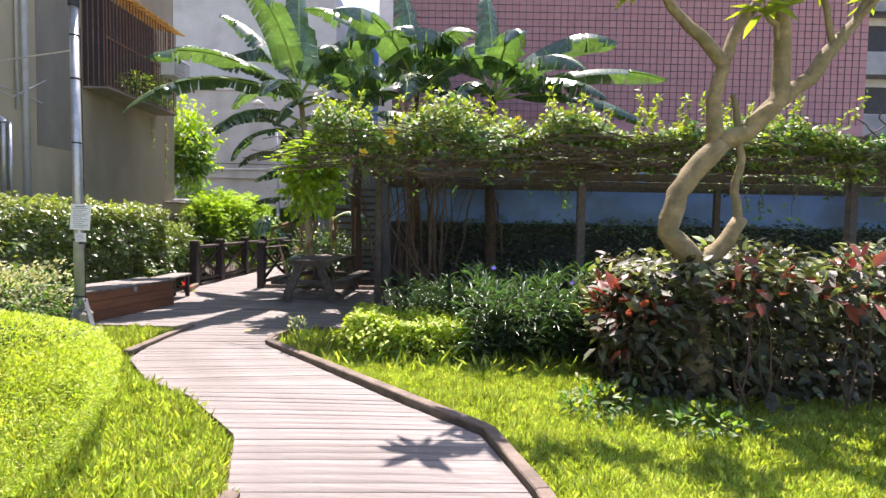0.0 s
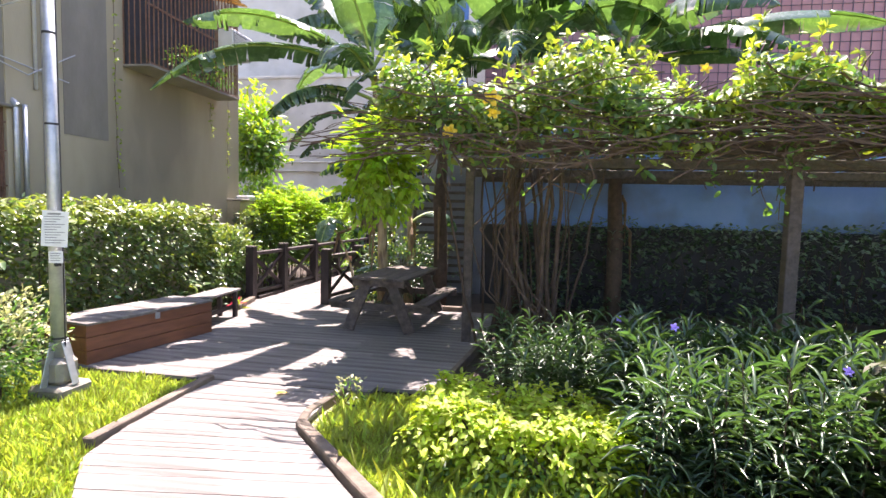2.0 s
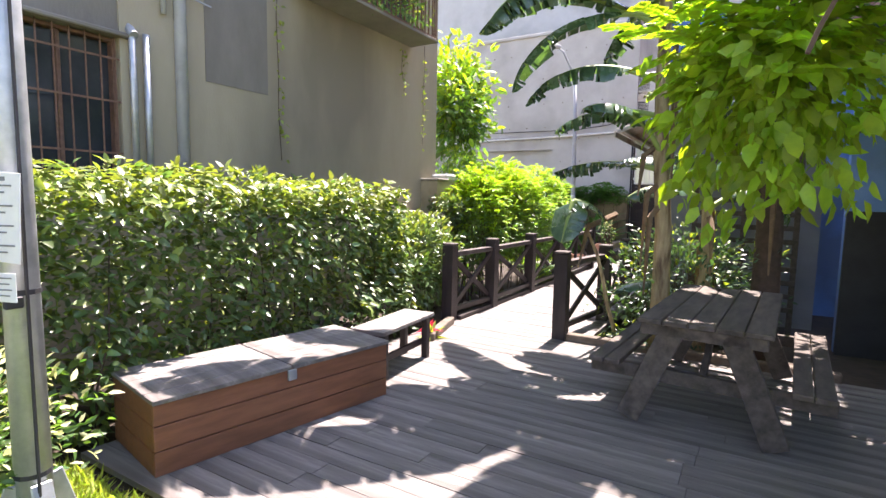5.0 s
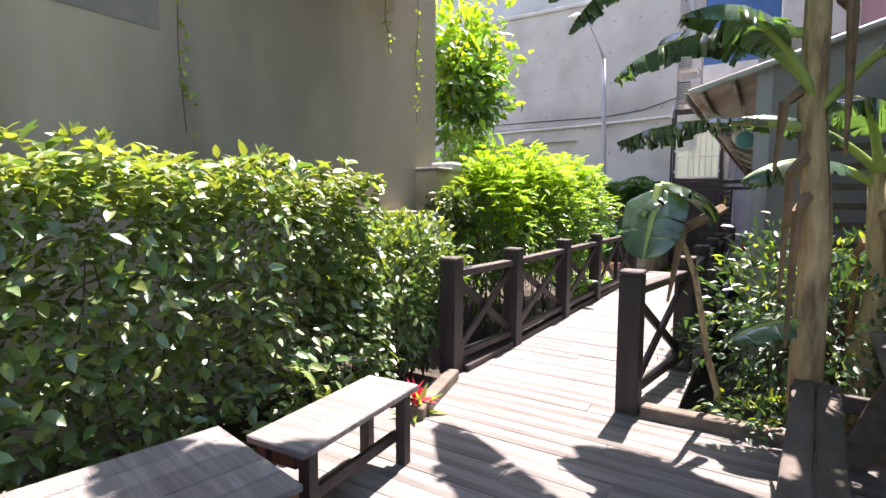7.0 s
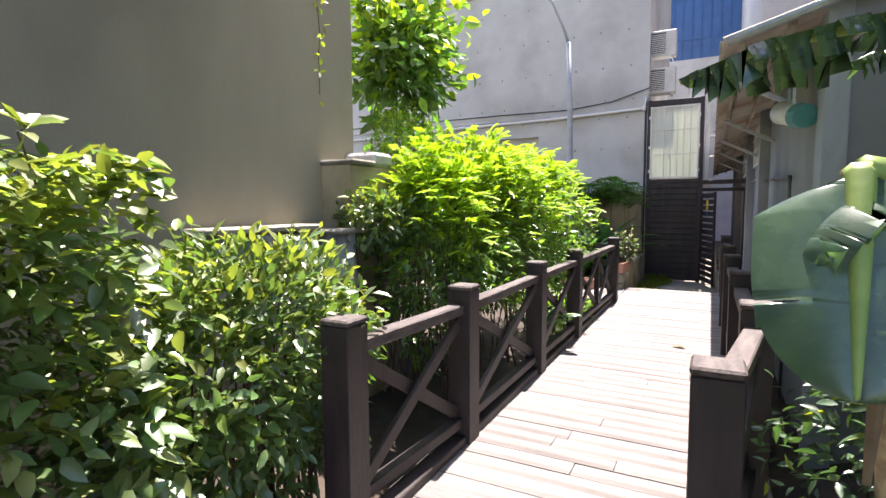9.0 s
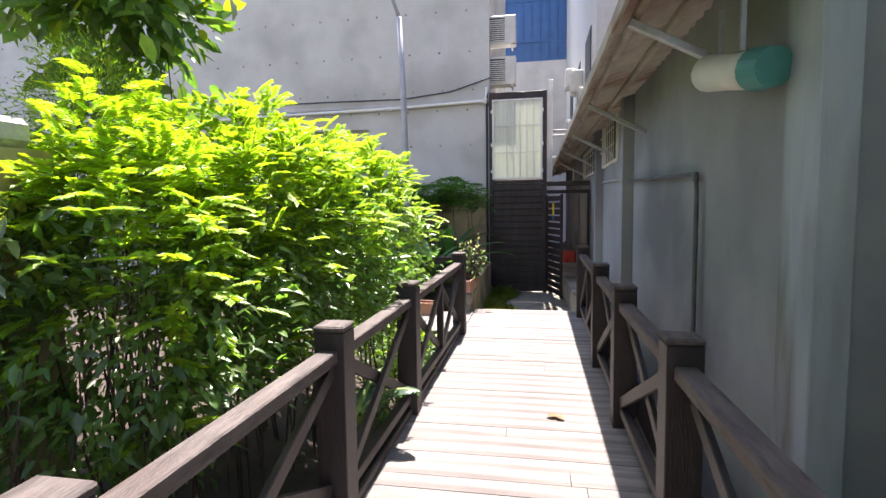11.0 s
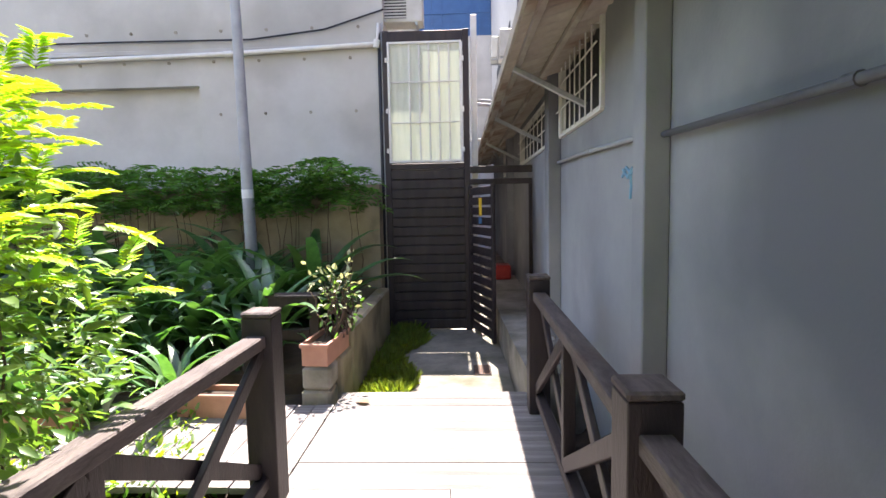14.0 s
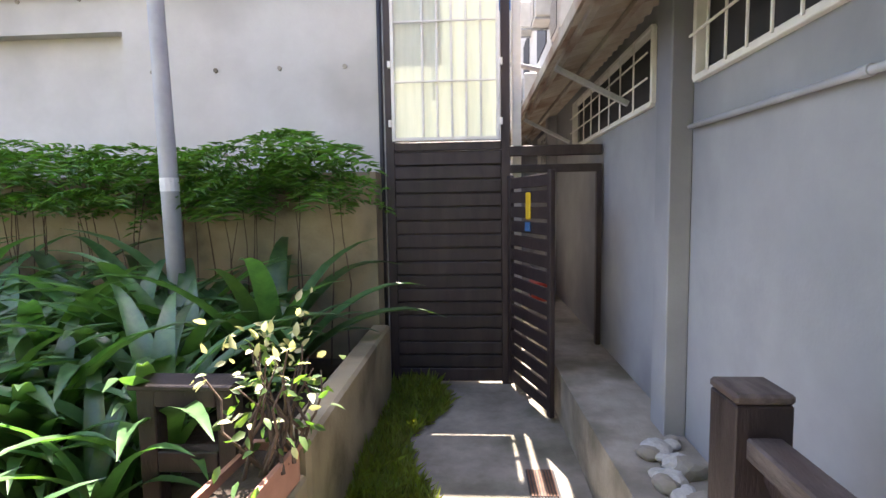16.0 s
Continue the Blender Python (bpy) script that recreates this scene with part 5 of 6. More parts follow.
for i, (x, y) in enumerate([(2.3, 4.0), (3.1, 4.05), (3.9, 4.1)]):
    bush("red_leaf_shrub", (x, y, 0.0), (0.28, 0.2, 0.22), 46, 0.15, "croton twigs with a few crimson and orange leaves in the hedge", (L_CROTONRED, L_CROTONPALE), 0.4, seed=35 + i, zc=1.0, ratio=0.45, stemk=5)


def lance_clump(name, area, k, h, label, material=L_RUELLIA, ln=0.16, wr=0.14, category="flower bed plant", z0=-0.05, leafy_=26):
    """Upright stalks set with narrow leaves."""
    x0, y0, x1, y1 = area
    t = thing(name, ((x0 + x1) / 2, (y0 + y1) / 2, z0), label, category)
    P, D, Nn, Ln = [], [], [], []
    bm = bmesh.new()
    for i in range(k):
        x, y = random.uniform(x0, x1) - (x0 + x1) / 2, random.uniform(y0, y1) - (y0 + y1) / 2
        hh = h * random.uniform(0.65, 1.1) * (0.9 + 0.25 * noise.noise(Vector((x * 1.5, y * 1.5, 0))))
        lx, ly = random.uniform(-.12, .12), random.uniform(-.12, .12)
        if i % 3 == 0:
            tube([(x, y, 0), (x + lx * .4, y + ly * .4, hh * .5), (x + lx, y + ly, hh)], 0.004, 4, bm)
        for j in range(leafy_):
            u = 0.15 + 0.87 * j / leafy_
            a = j * 2.4 + i
            P.append((x + lx * u, y + ly * u, hh * u))
            e = random.uniform(-0.3, 0.9) if u < 0.9 else random.uniform(0.6, 2.2)
            D.append((math.cos(a), math.sin(a), e))
            Nn.append((math.cos(a) * -0.4, math.sin(a) * -0.4, 1))
            Ln.append(ln * random.uniform(0.6, 1.2))
    Ln = np.array(Ln)
    leaf_mesh("foliage", P, D, Nn, Ln, Ln * wr, material, t, droop=0.25)
    tagged(part("stem", bm, STEM, t, "thin upright stalks"), kind="stuff")
    return t


lance_clump("mexican_petunia_bed", (0.05, 5.12, 1.75, 6.4), 330, 0.92, "bed of upright narrow dark green leaves with violet flowers", ln=0.20, wr=0.11)
lance_clump("mexican_petunia_bed", (-0.95, 6.6, 2.3, 7.7), 260, 0.66, "low bed of narrow dark leaves along the pergola posts", wr=0.13)
lance_clump("lance_leaf_bed", (1.9, 5.5, 6.5, 6.8), 200, 0.85, "shaded bed of narrow dark leaves behind the croton hedge", wr=0.13)
hedge_block("low_yellow_hedge", (-1.22, 5.30, -0.05), (0.10, 5.98, 0.38), 8000, 0.055, "low loose hedge of small yellow-green leaves in the grass", mats=(L_VINE, L_FINE), brightshare=0.75, seed=41, depth=0.25, lump=0.14, stemk=20)
hedge_block("dark_back_hedge", (-0.8, 10.75, 0), (12.5, 11.6, 1.5), 9000, 0.10, "deeply shaded dark hedge along the blue wall", mats=(L_RUELLIA, L_RUELLIA), brightshare=0.0, seed=43, depth=0.4, stemk=30)

# ---- planting beside the bridge ----
# dark L_RUELLIA leaves put the banana shade into the colour of both shrubs
bush("shade_shrub", (-2.95, 11.6, -0.3), (0.85, 0.75, 0.72), 3600, 0.075, "leggy shrub with brown dry leaves darkened for shade, pale green tips", (L_RUELLIA, L_VINEBRIGHT), 0.16, seed=51, zc=0.85, stemk=60, shell=0.3)
bush("shade_shrub", (-3.3, 10.85, -0.1), (0.3, 0.28, 0.16), 420, 0.07, "low green seedling growth inside the deck kerb, coloured dark for shade", (L_RUELLIA, L_VINEBRIGHT), 0.3, seed=52, stemk=0)
bush("conifer_shrub", (-7.0, 13.55, 0), (0.34, 0.36, 0.42), 6500, 0.035, "small rounded conifer shrub with fine light needles", (L_FROND, L_LIME), 0.4, seed=55, zc=2.0, ratio=0.2, simple=True, stemk=8)
bush("ficus_tree", (-7.42, 14.2, 0), (0.64, 0.75, 1.15), 2400, 0.17, "small tree with large fresh lime green leaves beside the beige wall", (L_VINE, L_LIME), 0.7, seed=57, zc=3.30, ratio=0.46, stemk=8, category="tree", lump=0.5, shell=0.15)


def under_plants():
    """Ground plants under the left railing."""
    for i, (x, y) in enumerate([(-5.9, 16.6), (-6.3, 17.2), (-5.75, 15.3), (-6.7, 16.7), (-7.1, 17.3), (-6.5, 17.75), (-7.6, 16.9)]):
        bush("ground_shrub", (x, y, -0.42), (0.40, 0.40, 0.22), 900, 0.06, "small light green ground plant below the bridge railing", (L_VINE, L_LIME), 0.3, seed=60 + i, zc=0.28, stemk=4)


under_plants()


def frond_hedge():
    t = thing("fern_hedge", (-8.8, 20.80, 0), "feathery asparagus fern hedge on bare stems along the wall", "hedge")
    P, D, Nn, Ln = [], [], [], []
    for i in range(620):
        x, y = random.uniform(-3.6, 3.15), random.uniform(-0.3, 0.25)
        z = 1.78 + 0.22 * noise.noise(Vector((x * 1.3, 0, 2))) + random.uniform(-0.3, 0.2)
        a = random.uniform(0, 6.28)
        q, dz = Vector((x, y, z)), random.uniform(0.0, 0.5)
        for j in range(9):
            q = q + Vector((math.cos(a) * 0.045, math.sin(a) * 0.045, 0.045 * dz))
            dz -= 0.12
            for s in (-1, 1):
                for w in range(2):
                    P.append(q)
                    D.append((math.cos(a + s * 1.2), math.sin(a + s * 1.2), random.uniform(-0.3, 0.3)))
                    Nn.append((random.uniform(-.4, .4), random.uniform(-.6, .2), 1))
                    Ln.append(random.uniform(0.07, 0.15))
    Ln = np.array(Ln)
    leaf_mesh("foliage", P, D, Nn, Ln, Ln * 0.16, L_FROND, t, simple=True)
    part("stem", stems(70, (-3.5, -0.2, 3.1, 0.2), 1.9, 0.12, 0.007), STEM, t, "bare brown stems")


frond_hedge()


def strap_clump(at, k, ln, label, group="strap-leaved plants", material=L_STRAP):
    t = thing("strap_leaf_plant", at, label, "leafy plant", group)
    V, F = [], []
    for i in range(k):
        a = random.uniform(0, 2 * math.pi)
        e = random.uniform(0.9, 1.45)
        L = ln * random.uniform(0.6, 1.1)
        w = L * 0.055
        side = Vector((-math.sin(a), math.cos(a), 0))
        p = Vector((random.uniform(-.06, .06), random.uniform(-.06, .06), random.uniform(0, 0.12)))
        prev = None
        m = 9
        for j in range(m + 1):
            u = j / m
            ww = w * min(1, 0.45 + u * 2.2) * max(0.02, 1 - u ** 3)
            c = len(V)
            n = Vector((-math.cos(a) * math.sin(e), -math.sin(a) * math.sin(e), math.cos(e)))
            V.extend([tuple(p - side * ww + n * ww * 0.4), tuple(p), tuple(p + side * ww + n * ww * 0.4)])
            if prev is not None:
                F.extend([(prev, prev + 1, c + 1, c), (prev + 1, prev + 2, c + 2, c + 1)])
            prev = c
            p = p + Vector((math.cos(a) * math.cos(e), math.sin(a) * math.cos(e), math.sin(e))) * (L / m)
            e -= random.uniform(0.10, 0.20) * (0.5 + 1.4 * u)
    me = bpy.data.meshes.new("foliage")
    me.from_pydata(V, [], F)
    me.materials.append(material)
    me.shade_smooth()
    new("foliage", me).parent = t
    bm = tube([(0, 0, -0.05), (0, 0, 0.15)], [0.05, 0.03], 8)
    part("crown_base", bm, STEM, t)
    return t


random.seed(77)
for j in range(3):
    for i in range(11 - j):
        x = -6.2 - 0.48 * i - 0.2 * (j % 2)
        strap_clump((x + random.uniform(-.1, .1), 20.25 - 0.62 * j + random.uniform(-.12, .12), 0.0), 30, 1.6 - 0.2 * j, "clump of long arching dark green strap leaves")
for i in range(9):
    strap_clump((-6.25 - 0.38 * i, 18.62 + random.uniform(-.15, .15), 0.05), 20, 0.8, "clump of long arching dark green strap leaves")
for i in range(5):
    strap_clump((-6.5 - 0.5 * i, 17.95 + random.uniform(-.1, .2), -0.05), 26, 0.75, "low clump of thin arching strap leaves by the deck")
# cream share raised so the leaves read as sunlit, beyond their variegation
bush("variegated_shrub", (-5.45, 18.62, 0.40), (0.17, 0.34, 0.28), 230, 0.055, "small potted shrub with light green leaves, cream ones partly for sunlight", (L_VINE, L_CREAM), 0.75, seed=71, zc=0.36, ratio=0.5, stemk=22, lump=0.6)


def planter(at, turn, label, l=0.55, w=0.2, h=0.17):
    t = thing("plant_trough", at, label, "flower pot", "plant troughs", turn)
    bm = bmesh.new()
    for a, b in [((-l / 2, -w / 2, 0), (-l / 2 + .012, w / 2, h)), ((l / 2 - .012, -w / 2, 0), (l / 2, w / 2, h)), ((-l / 2 + .012, -w / 2, 0), (l / 2 - .012, -w / 2 + .012, h)), ((-l / 2 + .012, w / 2 - .012, 0), (l / 2 - .012, w / 2, h))]:
        add_box(bm, a, b, 0.002)
    part("body", bm, TERRA, t)
    rm = bmesh.new()
    for a, b in [((-l / 2 - .012, -w / 2 - .012, h - .03), (-l / 2, w / 2 + .012, h)), ((l / 2, -w / 2 - .012, h - .03), (l / 2 + .012, w / 2 + .012, h)), ((-l / 2, -w / 2 - .012, h - .03), (l / 2, -w / 2, h)), ((-l / 2, w / 2, h - .03), (l / 2, w / 2 + .012, h))]:
        add_box(rm, a, b, 0.003)
    part("rim", rm, TERRA, t)
    part("soil", box((-l / 2 + .012, -w / 2 + .012, 0.005), (l / 2 - .012, w / 2 - .012, h - 0.04), 0), SOIL, t)
    return t


# ---- far end: planter wall, troughs, paving ----
pw = thing("planter_wall", (-5.43, 19.5, 0), "low yellowed rendered planter wall beside the end of the bridge", "wall", kind=S)
part("coping", box((-0.10, -0.72, -0.4), (0.065, 1.50, 0.41), 0.02), YELLOWWALL, pw)
part("low_end", box((-0.20, -1.10, -0.4), (0.06, -0.74, 0.268), 0.015), YELLOWWALL, pw)
for i in range(2):
    part("block", box((-0.20 + 0.01 * i, -1.35, -0.09 + 0.18 * i), (0.02 + 0.01 * i, -1.11, 0.085 + 0.18 * i), 0.02), CEMENT, pw, "pale cement block")
part("soil_bed", box((-6.8, -1.0, -0.3), (-0.21, 1.5, 0.10), 0), SOIL, pw, "dark soil behind the wall")
planter((-5.50, 18.43, 0.272), 86, "reddish plastic plant trough standing on the planter wall")
planter((-6.15, 17.96, 0.0), -4, "faded reddish plastic plant trough on the deck corner")
planter((-7.3, 17.7, 0.0), 10, "reddish plastic plant trough among the strap leaves")


banana((-5.66, 14.08, -0.42), 0.5, [(-12, 58, 0.50, 0.15, 0.7, 1.0, 0.08), (70, 66, 0.42, 0.14, 0.7, 1.0, 0.08), (235, 60, 0.40, 0.14, 0.7, 1.0, 0.08)], "low broad-leaved banana sucker pushing through the bridge railing", 21, 0.02, 0)


def low_frame():
    t = thing("timber_stand", (-5.82, 18.62, 0), "dark brown timber stand with two slats beside the troughs", "plant stand")
    for x in (-0.2, 0.14):
        part("post", box((x, -0.04, 0), (x + 0.08, 0.04, 0.72), 0.005), DARKWOOD, t)
    for z in (0.36, 0.64):
        part("slat", box((-0.12, -0.045, z), (0.14, 0.035, z + 0.09), 0.005), DARKWOOD, t)
    part("top_board", box((-0.21, -0.08, 0.722), (0.23, 0.08, 0.745), 0.005), DARKWOOD, t)


low_frame()
wall("alley_paving", (-5.36, 18.16, -0.4), (-3.95, 34, -0.24), PAVE, "worn stained cement paving to the gate")
tagged(part("cement_ledge", prism([(-3.90, 18.35), (-3.455, 18.35), (-3.455, 30), (-3.95, 30), (-3.97, 20.5), (-3.94, 19.4)], -0.4, 0.14), CEMENT), "rough worn cement ledge along the grey wall", kind=S)
gr = thing("drain_grate", (-4.22, 19.6, -0.239), "dark iron drain grate in the cement paving", "drain")
part("recess", box((-0.09, -0.16, 0), (0.09, 0.16, 0.004), 0), BLACKM, gr)
for i in range(9):
    part("bar", box((-0.08 + 0.018 * i, -0.15, 0.005), (-0.07 + 0.018 * i, 0.15, 0.014), 0), RUST, gr)
rc = thing("red_crate", (-3.72, 23.6, 0.142), "red plastic crate on the ledge in the alley", "crate")
part("body", box((-0.15, -0.2, 0), (0.15, 0.2, 0.25), 0.02), REDPLASTIC, rc)
for i in range(4):
    part("slot", box((-0.156, -0.16 + 0.085 * i, 0.06), (-0.151, -0.11 + 0.085 * i, 0.2), 0), BLACKM, rc)

# ---- flowers and plants on the left ----
bush("fluffy_shrub", (-5.15, 5.55, -0.05), (0.62, 0.75, 0.48), 5200, 0.055, "loose pale green flowering shrub at the foot of the lamp post", (L_VINE, L_CREAM), 0.55, seed=81, zc=0.45, ratio=0.4, stemk=24)
rb = thing("red_bract_plant", (-5.28, 9.85, 0.0), "small plant with spiky crimson leaves at the end of the hedge", "flower")
leaf_mesh("bract", [(0, 0, 0.08)] * 16, rand_dirs(16, 0.8), rand_dirs(16, 1.5), 0.17, 0.03, REDP, rb, "crimson spiky leaves")
leaf_mesh("foliage", [(0.05, -0.02, 0.02)] * 12, rand_dirs(12, 0.5), rand_dirs(12, 1.5), 0.2, 0.05, L_VINEBRIGHT, rb)
part("stem", tube([(0, 0, -0.06), (0, 0, 0.1)], 0.008, 5), STEM, rb)


# ---- beige building details ----
def wall_vine(y, ztop, zbot, k, label):
    t = thing("hanging_vine", (BX + 0.03, y, ztop), label, "climbing plant", "hanging vines")
    q = [Vector((0, 0, 0))]
    n = 10
    for i in range(n):
        q.append(q[-1] + Vector((random.uniform(-.005, .012), random.uniform(-.03, .03), (zbot - ztop) / n)))
    part("stem", tube(q, 0.004, 4), STEM, t)
    P = [q[random.randint(1, n)].lerp(q[random.randint(1, n)], 0.15) + Vector((random.uniform(0, .05), random.uniform(-.05, .05), random.uniform(-.1, .1))) for _ in range(k)]
    leaf_mesh("foliage", P, rand_dirs(k, -0.6), rand_dirs(k, 0.6) + np.array((1.2, 0, 0)), 0.06, 0.035, L_VINEBRIGHT, t)


wall_vine(12.3, 3.9, 2.35, 34, "thin trailing vine with yellowing leaves on the beige wall")
wall_vine(9.3, 5.0, 1.9, 60, "thin trailing vine with small leaves down the stained wall")
wall_vine(11.7, 3.7, 3.1, 24, "thin trailing vine with yellowing leaves on the beige wall")


def cage_balcony():
    t = thing("caged_balcony", (BX, 10.75, 3.78), "overhanging balcony cage of rusty iron bars with plants", "balcony")
    part("slab", box((0.003, -1.25, 0.02), (0.50, 1.2, 0.06), 0.006), BEIGEDARK, t)
    part("rail", box((0.46, -1.25, 0.062), (0.49, 1.2, 0.09), 0.003), RUST, t)
    part("rail", box((0.46, -1.25, 0.95), (0.49, 1.2, 0.98), 0.003), RUST, t)
    part("rail", box((0.46, -1.25, 1.9), (0.49, 1.2, 1.93), 0.003), RUST, t)
    for i in range(25):
        part("bar", box((0.467, -1.24 + 0.1 * i, 0.09), (0.483, -1.225 + 0.1 * i, 1.9), 0), RUST, t)
    for i in range(5):
        part("bar", box((0.02 + 0.1 * i, -1.25, 0.062), (0.035 + 0.1 * i, -1.235, 1.9), 0), RUST, t)
        part("bar", box((0.02 + 0.1 * i, 1.185, 0.062), (0.035 + 0.1 * i, 1.2, 1.9), 0), RUST, t)
    # near-black panel; the shade behind the bars is in its colour
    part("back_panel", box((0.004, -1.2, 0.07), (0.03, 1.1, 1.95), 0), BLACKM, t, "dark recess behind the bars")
    for i in range(12):
        aw = box((0.0, -1.3 + 0.21 * i, 1.98), (0.75, -1.3 + 0.21 * i + 0.1, 2.01), 0)
        bmesh.ops.rotate(aw, verts=aw.verts, cent=(0, 0, 1.98), matrix=Matrix.Rotation(radians(14), 3, "Y"))
        part("awning_slat", aw, AWN, t, "orange corrugated awning strip")


AWN = mat("orange_awning", (0.50, 0.24, 0.05), (0.62, 0.34, 0.09), 5, 0.6, 0.1, 30)
cage_balcony()
bush("balcony_plants", (BX + 0.42, 10.9, 3.85), (0.14, 0.9, 0.3), 700, 0.08, "leafy plants growing through the balcony bars", (L_VINE, L_VINEBRIGHT), 0.5, seed=91, stemk=4)
ac = aircon((BX + 0.80, 11.6, 4.55), 90, 0.7, 0.42)


def barred_window():
    t = tagged(new("window_1"), "window with a dark interior behind black iron bars", kind=S)
    t.location = (BX - 0.10, 7.24, 2.21)
    W2, H2 = 0.42, 0.585
    for a, b in [((-0.05, -W2, -H2), (0.03, -W2 + 0.03, H2)), ((-0.05, W2 - 0.03, -H2), (0.03, W2, H2)), ((-0.05, -W2 + 0.03, H2 - 0.03), (0.03, W2 - 0.03, H2)), ((-0.05, -W2 + 0.03, -H2), (0.03, W2 - 0.03, -H2 + 0.03)), ((-0.05, -0.015, -H2 + 0.03), (0.01, 0.015, H2 - 0.03))]:
        part("window_frame", box(a, b, 0.004), RUST, t)
    part("pane", box((-0.045, -W2 + 0.03, -H2 + 0.03), (-0.04, W2 - 0.03, H2 - 0.03), 0), GLASS, t, "dark reflecting glass")
    for i in range(8):
        part("bar", box((0.07, -W2 + 0.02 + 0.112 * i, -H2), (0.08, -W2 + 0.03 + 0.112 * i, H2), 0), RUST, t)
    for z in (-0.38, 0.05, 0.40):
        part("bar", box((0.081, -W2 - 0.02, z), (0.089, W2 + 0.02, z + 0.016), 0), RUST, t)


GLASS = mat("dark_glass", (0.02, 0.025, 0.03), (0.04, 0.045, 0.05), 2, 0.12, 0.0, spec=0.8)
barred_window()
pipe_run("rain_pipe", [(BX + 0.02, 8.19, 1.2), (BX + 0.02, 8.19, 5.2), (BX + 0.02, 8.19, 9.5)], 0.055, PIPEM, "thick grey rain pipe on the beige wall", joints=(1,))
pipe_run("water_pipe", [(BX + 0.04, 7.74, 1.5), (BX + 0.04, 7.74, 2.86), (BX - 0.02, 7.74, 2.92)], 0.028, GALV, "thin galvanised pipe beside the barred window", joints=(1,))
pipe_run("water_pipe", [(BX + 0.04, 7.86, 1.5), (BX + 0.04, 7.86, 2.87)], 0.028, GALV, "thin galvanised pipe beside the barred window")
pipe_run("water_pipe", [(BX + 0.03, 8.03, 3.1), (BX + 0.03, 8.03, 9)], 0.022, PIPEM, "thin grey pipe on the upper wall")
for pts in ([(BX + 0.02, 4.5, 4.2), (BX + 0.05, 6.5, 3.5), (BX + 0.04, 8.5, 3.3)], [(BX + 0.03, 6.6, 4.0), (BX + 0.06, 7.2, 3.4), (BX + 0.06, 7.9, 3.25), (BX + 0.05, 8.6, 3.7)], [(-4.58, 6.05, 3.4), (-5.9, 6.2, 3.25), (BX, 6.3, 3.2)]):
    o = Vector(pts[0])
    c = thing("hanging_cable", pts[0], "thin sagging cable strung along the beige wall", "cable", "wall cables")
    part("wire", tube([Vector(p) - o for p in pts], 0.008, 5), PIPEM, c)


# ---- grass ----
def grass(name, k, region, h, seed, material=L_GRASS, level=None):
    """Short blades scattered over the lawn; region(x, y) says where."""
    g = np.random.default_rng(seed)
    P = []
    x0, y0, x1, y1, inside = region
    while len(P) < k:
        x, y = g.uniform(x0, x1), g.uniform(y0, y1)
        if inside(x, y):
            P.append((x, y, ground_height(x, y) if level is None else level))
    P = np.array(P)
    D = np.stack([g.normal(size=k) * 0.6, g.normal(size=k) * 0.6, np.ones(k)], 1)
    Nn = g.normal(size=(k, 3)) * np.array((1, 1, 0.1))
    clump = np.array([0.6 + 0.8 * abs(noise.noise(Vector((a * 2.3, b * 2.3, 1)))) for a, b, c in P])
    L = h * g.uniform(0.5, 1.3, k) * clump
    leaf_mesh(name, P, D, Nn, L, 0.005 + L * 0.025, material, None, "short bright green lawn grass", fold=0.02, droop=0.35, simple=True, kind="stuff")


def right_edge(y):
    pts = sorted([(2.55, .33), (3.36, .11), (5.79, -2.24), (6.62, -2.22), (-4, .47)])
    return float(np.interp(y, [p[0] for p in pts], [p[1] for p in pts]))


def left_edge(y):
    return float(np.interp(y, [p[1] for p in LP[:-1]], [p[0] for p in LP[:-1]]))


grass("lawn_grass", 230000, (-2.3, 0.5, 5.5, 6.7, lambda x, y: x > right_edge(y) + 0.06 and y < 6.75 and not (x > 1.5 and y > 4.3)), 0.085, 1)
grass("lawn_grass", 110000, (-5.6, 1.0, -1.2, 6.55, lambda x, y: x < left_edge(y) - 0.03 and (x < -3.6 or y < 5.2)), 0.13, 2)
grass("alley_grass", 7000, (-5.36, 18.2, -4.6, 21.2, lambda x, y: x < -4.98 + 0.13 * math.sin(y * 4)), 0.15, 3, L_VINEBRIGHT, -0.245)
grass("long_grass", 1500, (-2.2, 4.0, 1.6, 6.6, lambda x, y: x > right_edge(y) + 0.08 and y > 4.9), 0.24, 4)


def sprigs(name, n, area, z, label, material=L_HEDGEPALE):
    """Young shoots that stand out of a clipped hedge."""
    x0, y0, x1, y1 = area
    for i in range(n):
        t = thing(name, (random.uniform(x0, x1), random.uniform(y0, y1), z), label, "shoot", "hedge shoots")
        h = random.uniform(0.05, 0.13)
        q = [Vector((0, 0, -0.1)), Vector((random.uniform(-.04, .04), random.uniform(-.04, .04), h * .5)), Vector((random.uniform(-.06, .06), random.uniform(-.06, .06), h))]
        part("stem", tube(q, 0.003, 4), STEM, t)
        P = [q[1].lerp(q[2], random.random()) for _ in range(9)]
        leaf_mesh("foliage", P, rand_dirs(9, 0.6), rand_dirs(9, 1.4), 0.085, 0.042, material, t)


random.seed(12)
sprigs("hedge_shoot", 12, (-6.25, 5.0, -5.65, 9.9), 1.60, "young bright shoot rising above the clipped hedge")

# ---- rubble and graffiti at the far end ----
random.seed(21)
